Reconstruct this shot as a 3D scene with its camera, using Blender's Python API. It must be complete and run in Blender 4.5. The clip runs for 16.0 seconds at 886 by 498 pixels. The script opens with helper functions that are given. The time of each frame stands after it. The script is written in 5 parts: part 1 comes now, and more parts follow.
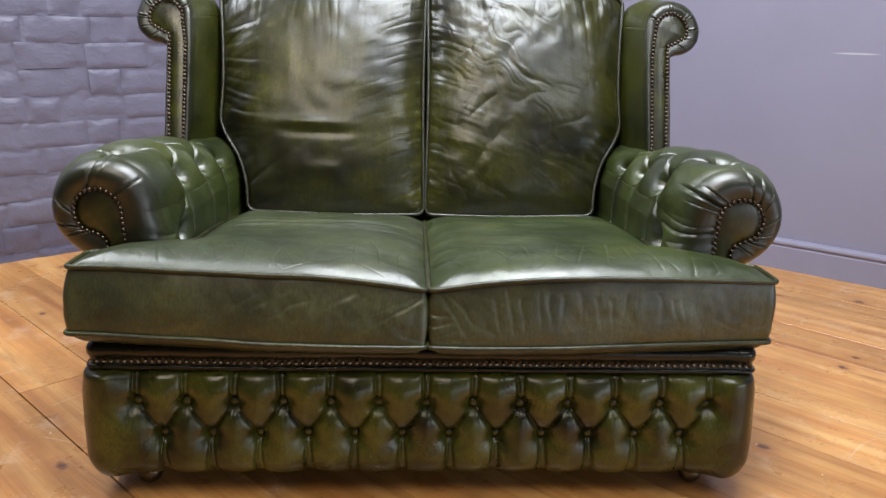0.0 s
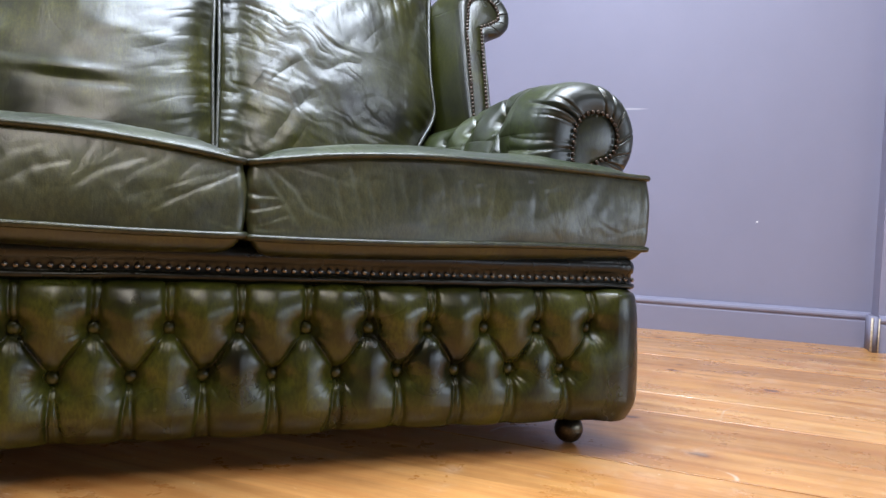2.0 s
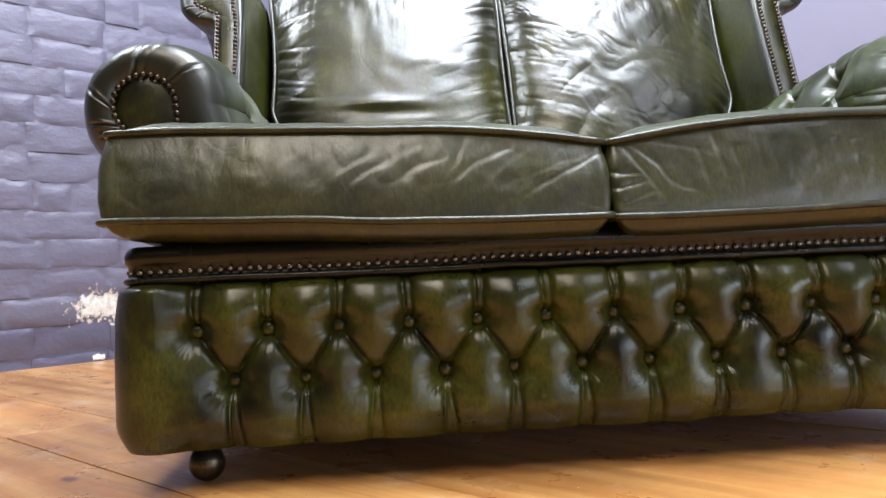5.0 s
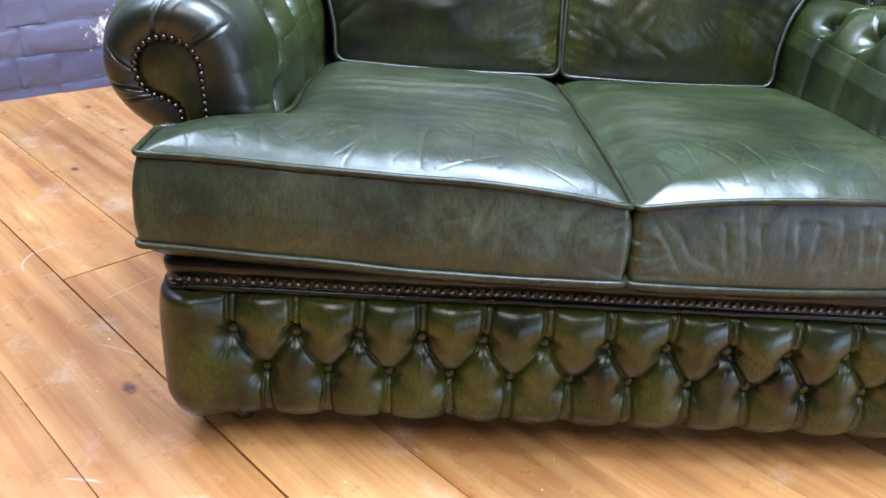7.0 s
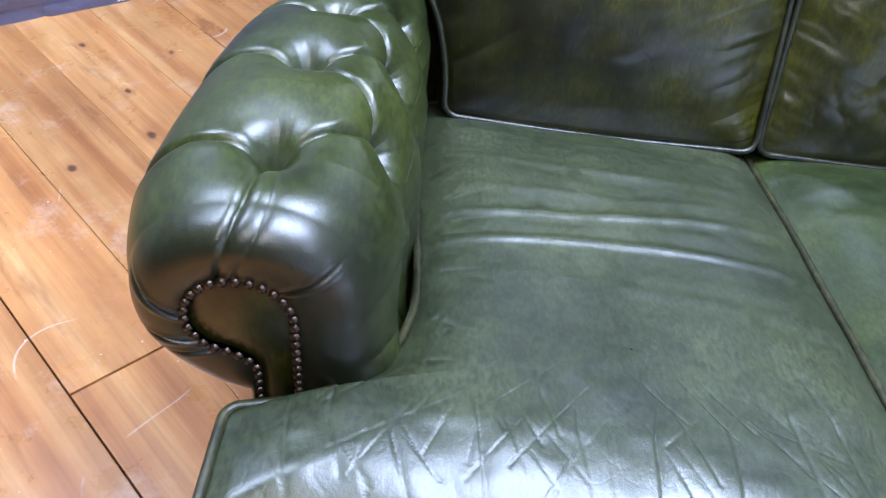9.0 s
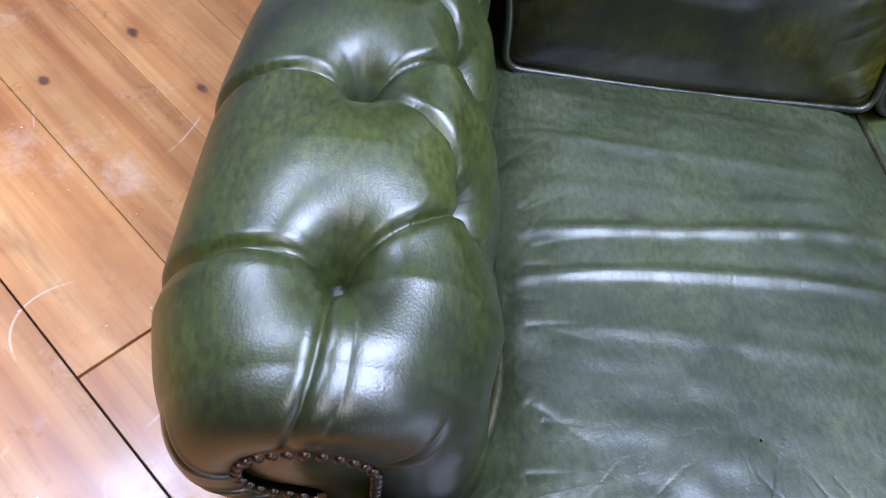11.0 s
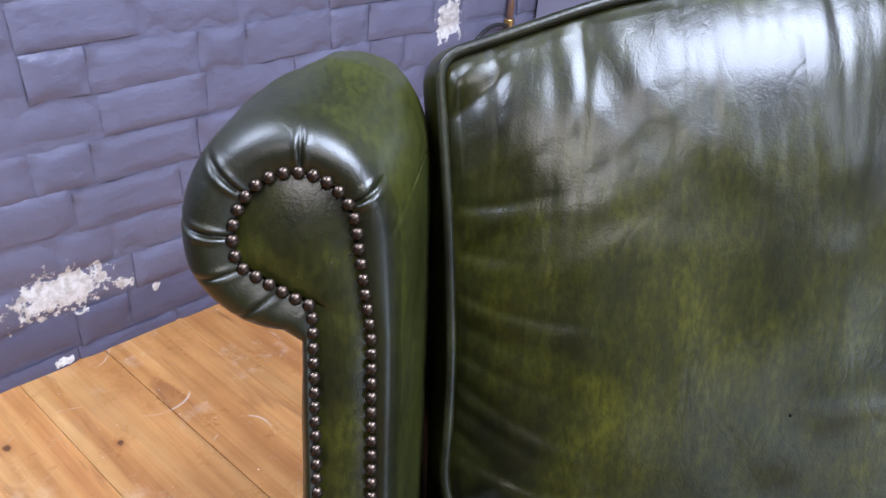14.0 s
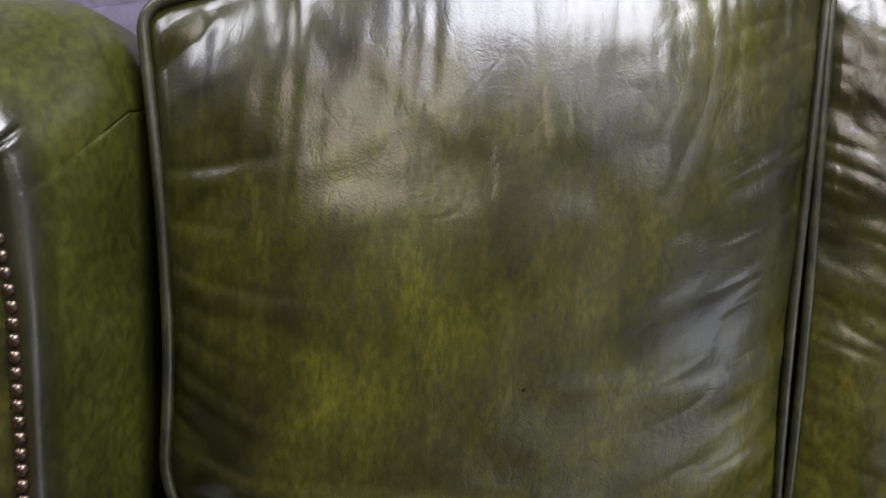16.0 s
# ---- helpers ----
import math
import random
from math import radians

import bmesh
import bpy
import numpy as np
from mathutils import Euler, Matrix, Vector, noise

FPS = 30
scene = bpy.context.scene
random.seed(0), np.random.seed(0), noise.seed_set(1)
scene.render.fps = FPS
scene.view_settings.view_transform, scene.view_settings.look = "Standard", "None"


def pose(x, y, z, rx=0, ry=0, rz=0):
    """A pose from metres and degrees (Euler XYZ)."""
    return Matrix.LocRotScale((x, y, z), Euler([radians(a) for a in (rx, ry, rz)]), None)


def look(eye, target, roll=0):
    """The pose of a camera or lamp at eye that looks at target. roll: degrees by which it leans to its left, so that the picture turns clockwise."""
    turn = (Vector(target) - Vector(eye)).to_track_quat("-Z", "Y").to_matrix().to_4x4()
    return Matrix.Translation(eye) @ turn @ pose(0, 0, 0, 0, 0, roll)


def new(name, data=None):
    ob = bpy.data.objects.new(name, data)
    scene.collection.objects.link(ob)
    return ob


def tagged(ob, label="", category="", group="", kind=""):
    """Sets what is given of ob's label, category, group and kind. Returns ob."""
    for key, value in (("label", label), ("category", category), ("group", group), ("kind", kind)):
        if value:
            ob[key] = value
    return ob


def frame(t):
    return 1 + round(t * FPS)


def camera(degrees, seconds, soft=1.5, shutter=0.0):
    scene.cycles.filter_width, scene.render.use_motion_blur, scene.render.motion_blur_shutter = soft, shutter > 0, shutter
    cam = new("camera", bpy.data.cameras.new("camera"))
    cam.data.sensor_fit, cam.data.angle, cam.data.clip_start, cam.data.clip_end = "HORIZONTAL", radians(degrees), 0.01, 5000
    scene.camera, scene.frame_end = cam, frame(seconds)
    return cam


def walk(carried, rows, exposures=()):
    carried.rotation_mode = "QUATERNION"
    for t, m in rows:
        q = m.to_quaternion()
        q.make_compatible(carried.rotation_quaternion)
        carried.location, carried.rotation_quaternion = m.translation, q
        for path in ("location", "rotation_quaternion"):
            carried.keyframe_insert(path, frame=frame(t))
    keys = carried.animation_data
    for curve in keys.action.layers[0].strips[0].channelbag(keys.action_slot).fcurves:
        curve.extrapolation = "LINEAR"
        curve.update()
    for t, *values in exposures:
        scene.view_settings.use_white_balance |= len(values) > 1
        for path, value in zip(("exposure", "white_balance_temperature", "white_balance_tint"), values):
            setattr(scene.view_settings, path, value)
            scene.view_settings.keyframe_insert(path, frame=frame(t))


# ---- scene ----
cam = camera(60.9, 16.0)
PATH = [
    (0, (-0.029, -1.247, 0.837), (0.052, 0.675, 0.29), 1.5),
    (0.5, (-0.047, -1.202, 0.72), (0.198, 0.702, 0.16), 2.6),
    (1, (-0.092, -1.133, 0.592), (0.349, 0.774, 0.179), 3.2),
    (1.5, (-0.098, -1.069, 0.47), (0.493, 0.83, 0.256), 4.0),
    (2, (-0.099, -1.004, 0.334), (0.601, 0.869, 0.278), 2.8),
    (2.5, (-0.09, -0.967, 0.28), (0.621, 0.9, 0.359), 2.1),
    (3, (-0.077, -0.949, 0.249), (0.62, 0.923, 0.331), 1.2),
    (3.5, (-0.105, -0.945, 0.254), (0.502, 0.959, 0.334), 0.1),
    (4, (-0.175, -0.938, 0.262), (0.233, 1.019, 0.329), -1.8),
    (4.5, (-0.235, -0.94, 0.259), (-0.02, 1.048, 0.311), -2.5),
    (5, (-0.272, -0.94, 0.257), (-0.145, 1.055, 0.306), -2.6),
    (7.5, (-0.285, -0.776, 0.936), (-0.147, 0.872, -0.188), 6.8),
    (8, (-0.369, -0.591, 0.986), (-0.155, 0.994, -0.214), 7.7),
    (8.5, (-0.4, -0.4, 0.974), (-0.277, 1.061, -0.387), 7.2),
    (9, (-0.501, -0.256, 0.965), (-0.367, 1.214, -0.385), 9.3),
    (11.5, (-0.595, 0.037, 0.996), (-0.362, 1.081, -0.694), 14.2),
    (12, (-0.585, 0.078, 1.021), (-0.369, 1.44, -0.428), 9.4),
    (12.5, (-0.58, 0.119, 1.05), (-0.376, 1.732, -0.114), 7.2),
    (13, (-0.581, 0.161, 1.072), (-0.378, 1.856, 0.031), 6.2),
    (13.5, (-0.59, 0.215, 1.088), (-0.389, 1.951, 0.115), 5.4),
    (14, (-0.587, 0.281, 1.103), (-0.417, 2.005, 0.104), 4.2),
    (14.5, (-0.557, 0.324, 1.112), (-0.424, 2.062, 0.131), 4.8),
    (15, (-0.521, 0.345, 1.111), (-0.209, 2.089, 0.182), 5.9),
    (15.5, (-0.47, 0.353, 1.094), (-0.035, 2.082, 0.19), 5.8),
    (16, (-0.415, 0.284, 1.068), (-0.086, 2.006, 0.106), 6.5),
]
walk(cam, [(t, look(eye, target, roll)) for t, eye, target, roll in PATH], [(0.0, -0.08, 6650, 10), (0.5, 0.03, 6150, 10), (1.0, 0.06, 6000, 9), (1.5, 0.13, 6050, 10), (2.0, 0.15, 6050, 10), (2.5, 0.16, 6400, 10), (3.0, 0.08, 6500, 10), (4.0, 0.14, 6850, 11), (5.0, 0.36, 6400, 11), (7.5, 0.40, 5200, 12), (8.0, 0.37, 5200, 14), (8.5, 0.30, 5200, 15), (9.0, 0.24, 5250, 18), (11.5, -0.12, 5300, 23), (12.0, -0.34, 5450, 22), (12.5, -0.48, 5550, 23), (13.0, -0.30, 5600, 17), (13.5, -0.10, 5500, 16), (14.5, 0.11, 5950, 16), (15.0, 0.11, 6250, 18), (15.5, 0.06, 6400, 18), (16.0, 0.02, 6700, 17)])

# ---------------------------------------------------------------- world and light
world = bpy.data.worlds.new("world")
world.use_nodes = True
scene.world = world
world.node_tree.nodes["Background"].inputs[0].default_value = (0.55, 0.62, 0.75, 1)
world.node_tree.nodes["Background"].inputs[1].default_value = 0.05

CEIL = 2.75
LEFT_DIR = Vector((math.cos(radians(42.0)), math.sin(radians(42.0)), 0))
LEFT_N = Vector((LEFT_DIR.y, -LEFT_DIR.x, 0))
LEFT_P = Vector((-1.25, 1.645, 0))
RIGHT_DIR = Vector((math.cos(radians(-40.0)), math.sin(radians(-40.0)), 0))
RIGHT_N = Vector((RIGHT_DIR.y, -RIGHT_DIR.x, 0))
RIGHT_P = Vector((1.66, 1.275, 0))


def area(name, at, target, sx, sy, watts, colour):
    d = bpy.data.lights.new(name, "AREA")
    d.shape, d.size, d.size_y, d.energy, d.color = "RECTANGLE", sx, sy, watts, colour
    ob = new(name, d)
    ob.matrix_world = look(at, target)
    return ob


COOL, WARM = (0.86, 0.92, 1.0), (1.0, 0.90, 0.76)
LAMPS = [  # ceiling panels: x, y, length, width, watts, colour, turn
    (0.30, 0.17, 1.32, 1.30, 144, COOL, 0.0),
    (-1.75, 0.65, 1.4, 0.45, 64, COOL, 42.0),
    (1.70, -1.30, 0.9, 0.60, 20, COOL, 0.0),
    (-0.62, -1.50, 0.85, 1.45, 38, WARM, 0.0),
]
for x, y, lx, ly, watts, colour, turn in LAMPS:
    lamp = area("panel_lamp", (x, y, CEIL - 0.06), (x, y, 0), lx, ly, watts, colour)
    lamp.matrix_world = Matrix.Translation((x, y, CEIL - 0.06)) @ Matrix.Rotation(radians(turn), 4, "Z")

# daylight in the opening of the window in the east wall
WINDOWS = ((1.60, 2.4, 0.42, 1.30, 46), (4.40, 2.6, 0.62, 1.12, 20))  # middle, width, sill, head, watts
CORNER_S = ((RIGHT_P - LEFT_P).dot(RIGHT_N)) / LEFT_DIR.dot(RIGHT_N)
CORNER = LEFT_P + LEFT_DIR * CORNER_S
SIDE = 6.6
for ws, ww, z0, z1, watts in WINDOWS:
    at = CORNER + RIGHT_DIR * (SIDE + 0.06) - LEFT_DIR * ws + Vector((0, 0, (z0 + z1) / 2))
    area("window_daylight", at, at - RIGHT_DIR, ww, z1 - z0, watts, (0.80, 0.89, 1.0))

# ---------------------------------------------------------------- materials


def nodes_of(name):
    m = bpy.data.materials.new(name)
    m.use_nodes = True
    nt = m.node_tree
    return m, nt, nt.nodes, nt.links, nt.nodes["Principled BSDF"]


def tex(nt, kind, scale=5.0, detail=4.0, rough=0.55, stretch=None, coords="Object", offset=(0, 0, 0), turn=0.0, shift=None):
    n, l = nt.nodes, nt.links
    c = n.new("ShaderNodeTexCoord")
    mp = n.new("ShaderNodeMapping")
    mp.inputs["Location"].default_value = offset
    mp.inputs["Rotation"].default_value = (0, 0, turn)
    if coords == "World":
        g = n.new("ShaderNodeNewGeometry")
        l.new(g.outputs["Position"], mp.inputs["Vector"])
    else:
        l.new(c.outputs[coords], mp.inputs["Vector"])
    t = n.new({"noise": "ShaderNodeTexNoise", "voronoi": "ShaderNodeTexVoronoi", "wave": "ShaderNodeTexWave"}[kind])
    src = mp.outputs["Vector"]
    if shift is not None:
        ad = n.new("ShaderNodeVectorMath")
        ad.operation = "ADD"
        l.new(src, ad.inputs[0])
        l.new(shift, ad.inputs[1])
        src = ad.outputs[0]
    if stretch:
        mul = n.new("ShaderNodeVectorMath")
        mul.operation = "MULTIPLY"
        l.new(src, mul.inputs[0])
        mul.inputs[1].default_value = stretch
        src = mul.outputs[0]
    l.new(src, t.inputs["Vector"])
    t.inputs["Scale"].default_value = scale
    if kind == "noise":
        t.inputs["Detail"].default_value, t.inputs["Roughness"].default_value = detail, rough
    return t


def ramp(nt, src, stops):
    r = nt.nodes.new("ShaderNodeValToRGB")
    while len(r.color_ramp.elements) < len(stops):
        r.color_ramp.elements.new(0.5)
    for e, (p, c) in zip(r.color_ramp.elements, stops):
        e.position = p
        e.color = (*c, 1) if len(c) == 3 else c
    nt.links.new(src, r.inputs[0])
    return r.outputs[0]


def grey(v):
    return (v, v, v)


def mix(nt, fac, a, b, mode="MIX"):
    m = nt.nodes.new("ShaderNodeMix")
    m.data_type, m.blend_type = "RGBA", mode
    for sock, v in ((m.inputs[0], fac), (m.inputs[6], a), (m.inputs[7], b)):
        if isinstance(v, (int, float)):
            sock.default_value = v
        elif isinstance(v, tuple):
            sock.default_value = (*v, 1)
        else:
            nt.links.new(v, sock)
    return m.outputs[2]


def bump(nt, height, strength, dist, normal=None):
    b = nt.nodes.new("ShaderNodeBump")
    b.inputs["Strength"].default_value, b.inputs["Distance"].default_value = strength, dist
    nt.links.new(height, b.inputs["Height"])
    if normal is not None:
        nt.links.new(normal, b.inputs["Normal"])
    return b.outputs["Normal"]


def leather(name, dark, mid, light, rough=0.30, coat=0.35, crease=0.35, patches=5.0, coat_rough=0.14, spec=0.8, strokes=0.0):
    """Waxed two-tone leather: mottled dye, fine pebble grain, hairline creases."""
    m, nt, n, l, p = nodes_of(name)
    big = tex(nt, "noise", patches, 3, 0.62)
    fine = tex(nt, "noise", 40, 3, 0.6, offset=(3, 1, 7))
    c = ramp(nt, big.outputs["Fac"], [(0.32, dark), (0.50, mid), (0.70, light)])
    c2 = ramp(nt, fine.outputs["Fac"], [(0.34, grey(0.87)), (0.66, grey(1.08))])
    col = mix(nt, 1.0, c, c2, "MULTIPLY")
    pores = ramp(nt, tex(nt, "noise", 260, 2, 0.6, stretch=(1.0, 0.45, 0.45), offset=(2, 6, 5)).outputs["Fac"], [(0.36, grey(0.66)), (0.64, grey(1.22))])
    col = mix(nt, 1.0, col, pores, "MULTIPLY")
    if strokes:
        # brushed dye: upright brown-black strokes
        st = tex(nt, "noise", 95, 4, 0.65, stretch=(1.0, 0.22, 0.22), offset=(7, 3, 2))
        col = mix(nt, ramp(nt, st.outputs["Fac"], [(0.42, grey(strokes)), (0.60, grey(0))]), col, dark)
    l.new(col, p.inputs["Base Color"])
    r = ramp(nt, tex(nt, "noise", 11, 2, 0.5, offset=(9, 2, 1)).outputs["Fac"], [(0.3, grey(rough - 0.03)), (0.7, grey(rough + 0.05))])
    l.new(r, p.inputs["Roughness"])
    p.inputs["Specular IOR Level"].default_value = spec
    p.inputs["Coat Weight"].default_value, p.inputs["Coat Roughness"].default_value = coat, coat_rough
    grain = tex(nt, "voronoi", 560)
    nb = bump(nt, grain.outputs["Distance"], 0.16, 0.0005)
    wr = tex(nt, "noise", 170, 4, 0.6, stretch=(0.5, 0.5, 1.3), offset=(1, 5, 2))
    nb = bump(nt, wr.outputs["Fac"], crease * 0.40, 0.0010, nb)
    # hairline creases: the valleys of two warped noises
    for scale, st, off in ((13, 0.55, (4, 4, 4)), (31, 0.40, (8, 1, 3))):
        cr = tex(nt, "noise", scale, 2, 0.5, stretch=(1.25, 1.0, 0.6), offset=off)
        cr.inputs["Distortion"].default_value = 0.6
        line = ramp(nt, cr.outputs["Fac"], [(0.455, grey(1)), (0.50, grey(0)), (0.515, grey(0.1)), (0.56, grey(1))])
        nb = bump(nt, line, crease * st, 0.0014, nb)
    l.new(nb, p.inputs["Normal"])
    l.new(nb, p.inputs["Coat Normal"])
    return m


OLIVE = leather("olive_green_leather", (0.0046, 0.0044, 0.0008), (0.0190, 0.0195, 0.0014), (0.042, 0.0405, 0.0024), 0.31, coat=0.16, coat_rough=0.22, patches=6.5, spec=0.46, crease=0.12, strokes=0.34)
BOXING = leather("boxing_leather", (0.0175, 0.0190, 0.0070), (0.0330, 0.0350, 0.0120), (0.052, 0.0530, 0.0175), 0.34, coat=0.0, patches=8, spec=0.70, crease=0.16)
GREEN = leather("moss_green_leather", (0.0085, 0.0125, 0.0026), (0.025, 0.0340, 0.0060), (0.043, 0.055, 0.0094), 0.355, coat=0.0, crease=0.06, spec=0.74)
SEAT_WORN = leather("worn_seat_leather", (0.0185, 0.0245, 0.0108), (0.0300, 0.0380, 0.0160), (0.046, 0.055, 0.0230), 0.36, coat=0.0, crease=0.13, spec=0.74)
SEAT_GREEN = leather("green_seat_leather", (0.0130, 0.0205, 0.0050), (0.0240, 0.0345, 0.0082), (0.042, 0.053, 0.0115), 0.34, coat=0.0, crease=0.13, spec=0.70)
BASE_LEATHER = leather("antique_green_leather", (0.0052, 0.0050, 0.0010), (0.0300, 0.0335, 0.0042), (0.058, 0.0610, 0.0066), 0.28, coat=0.0, crease=0.06, patches=9, spec=0.44)
FACING = leather("dark_facing_leather", (0.0045, 0.0046, 0.0013), (0.0150, 0.0155, 0.0024), (0.036, 0.0365, 0.0042), 0.29, coat=0.0, crease=0.12, patches=14, spec=0.6)
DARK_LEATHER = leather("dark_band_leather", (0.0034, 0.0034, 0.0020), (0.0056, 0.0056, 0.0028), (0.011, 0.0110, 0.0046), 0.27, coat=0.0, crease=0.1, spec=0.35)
WING_LEATHER = leather("antique_wing_leather", (0.0120, 0.0135, 0.0018), (0.0250, 0.0285, 0.0034), (0.043, 0.047, 0.0052), 0.35, coat=0.0, patches=5.0, spec=0.62, crease=0.12)


def edge_dye(m, slope, level, reach, dark):
    """A brown-black dye rubbed into the leather beside the facing, up to a wavering edge."""
    nt = m.node_tree
    n, l = nt.nodes, nt.links
    p = n["Principled BSDF"]
    old = p.inputs["Base Color"].links[0].from_socket
    xyz = n.new("ShaderNodeSeparateXYZ")
    l.new(n.new("ShaderNodeTexCoord").outputs["Object"], xyz.inputs[0])
    a = n.new("ShaderNodeMath")
    a.operation = "MULTIPLY_ADD"
    l.new(xyz.outputs["Z"], a.inputs[0])
    a.inputs[1].default_value = -slope
    l.new(xyz.outputs["Y"], a.inputs[2])
    b = n.new("ShaderNodeMath")
    b.operation = "MULTIPLY_ADD"
    l.new(tex(nt, "noise", 28, 3, 0.6).outputs["Fac"], b.inputs[0])
    b.inputs[1].default_value = 0.020
    l.new(a.outputs[0], b.inputs[2])
    c = n.new("ShaderNodeMapRange")
    l.new(b.outputs[0], c.inputs["Value"])
    c.inputs["From Min"].default_value, c.inputs["From Max"].default_value = level + 0.008, level + reach
    c.inputs["To Min"].default_value, c.inputs["To Max"].default_value = 0.85, 0.0
    l.new(mix(nt, c.outputs[0], old, dark), p.inputs["Base Color"])


def end_darkening(m, start, reach, dark):
    """Darkens both ends of the front panel to brown-black, from a wavering edge outwards."""
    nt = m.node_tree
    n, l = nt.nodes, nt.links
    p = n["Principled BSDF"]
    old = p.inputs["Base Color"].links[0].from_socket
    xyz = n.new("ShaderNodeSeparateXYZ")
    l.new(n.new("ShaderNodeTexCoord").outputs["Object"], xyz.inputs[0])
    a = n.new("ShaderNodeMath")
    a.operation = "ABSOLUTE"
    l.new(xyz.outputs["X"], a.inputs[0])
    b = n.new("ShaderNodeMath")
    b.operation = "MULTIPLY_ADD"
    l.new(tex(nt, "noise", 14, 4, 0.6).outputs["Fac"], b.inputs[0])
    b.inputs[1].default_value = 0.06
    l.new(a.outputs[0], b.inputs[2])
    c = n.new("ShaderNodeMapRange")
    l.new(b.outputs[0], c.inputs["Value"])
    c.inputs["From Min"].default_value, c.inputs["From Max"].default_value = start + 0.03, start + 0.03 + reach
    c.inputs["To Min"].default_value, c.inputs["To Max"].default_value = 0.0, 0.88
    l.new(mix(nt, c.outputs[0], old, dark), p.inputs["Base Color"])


end_darkening(BASE_LEATHER, 0.560, 0.055, (0.0050, 0.0042, 0.0016))
edge_dye(GREEN, 0.0, 0.140, 0.050, (0.0042, 0.0040, 0.0018))
edge_dye(WING_LEATHER, 0.385, 0.600 - 0.385 * 0.59, 0.036, (0.0040, 0.0042, 0.0018))
PIPING = leather("piping_leather", (0.012, 0.0125, 0.0045), (0.024, 0.0250, 0.0085), (0.044, 0.0440, 0.0150), 0.38, coat=0.0, crease=0.1, patches=25, spec=0.45)
BACK_PIPING = leather("dark_piping_leather", (0.0050, 0.0056, 0.0022), (0.0105, 0.0115, 0.0040), (0.020, 0.0210, 0.0070), 0.34, coat=0.0, crease=0.1, patches=25, spec=0.55)
LINING = leather("dark_lining", (0.010, 0.010, 0.008), (0.014, 0.014, 0.010), (0.020, 0.020, 0.014), 0.7, 0.0)


def metal(name, colour, rough, worn):
    m, nt, n, l, p = nodes_of(name)
    t = tex(nt, "noise", 260, 3, 0.6)
    col = ramp(nt, t.outputs["Fac"], [(0.35, colour), (0.7, worn)])
    l.new(col, p.inputs["Base Color"])
    p.inputs["Metallic"].default_value = 0.9
    p.inputs["Roughness"].default_value = rough
    return m


NAIL = metal("antique_nail_brass", (0.040, 0.029, 0.023), 0.30, (0.10, 0.074, 0.056))
WORN_NAIL = metal("rubbed_nail_brass", (0.10, 0.085, 0.07), 0.24, (0.24, 0.21, 0.18))
CASTOR = metal("castor_bronze", (0.06, 0.05, 0.035), 0.32, (0.12, 0.10, 0.07))
STEEL = metal("castor_steel", (0.45, 0.45, 0.45), 0.3, (0.6, 0.6, 0.6))
BRASS = metal("brass_fitting", (0.45, 0.28, 0.09), 0.35, (0.55, 0.36, 0.14))

# lavender paint
PAINT = (0.212, 0.205, 0.280)
BRICK_TINT = (0.160, 0.157, 0.225)


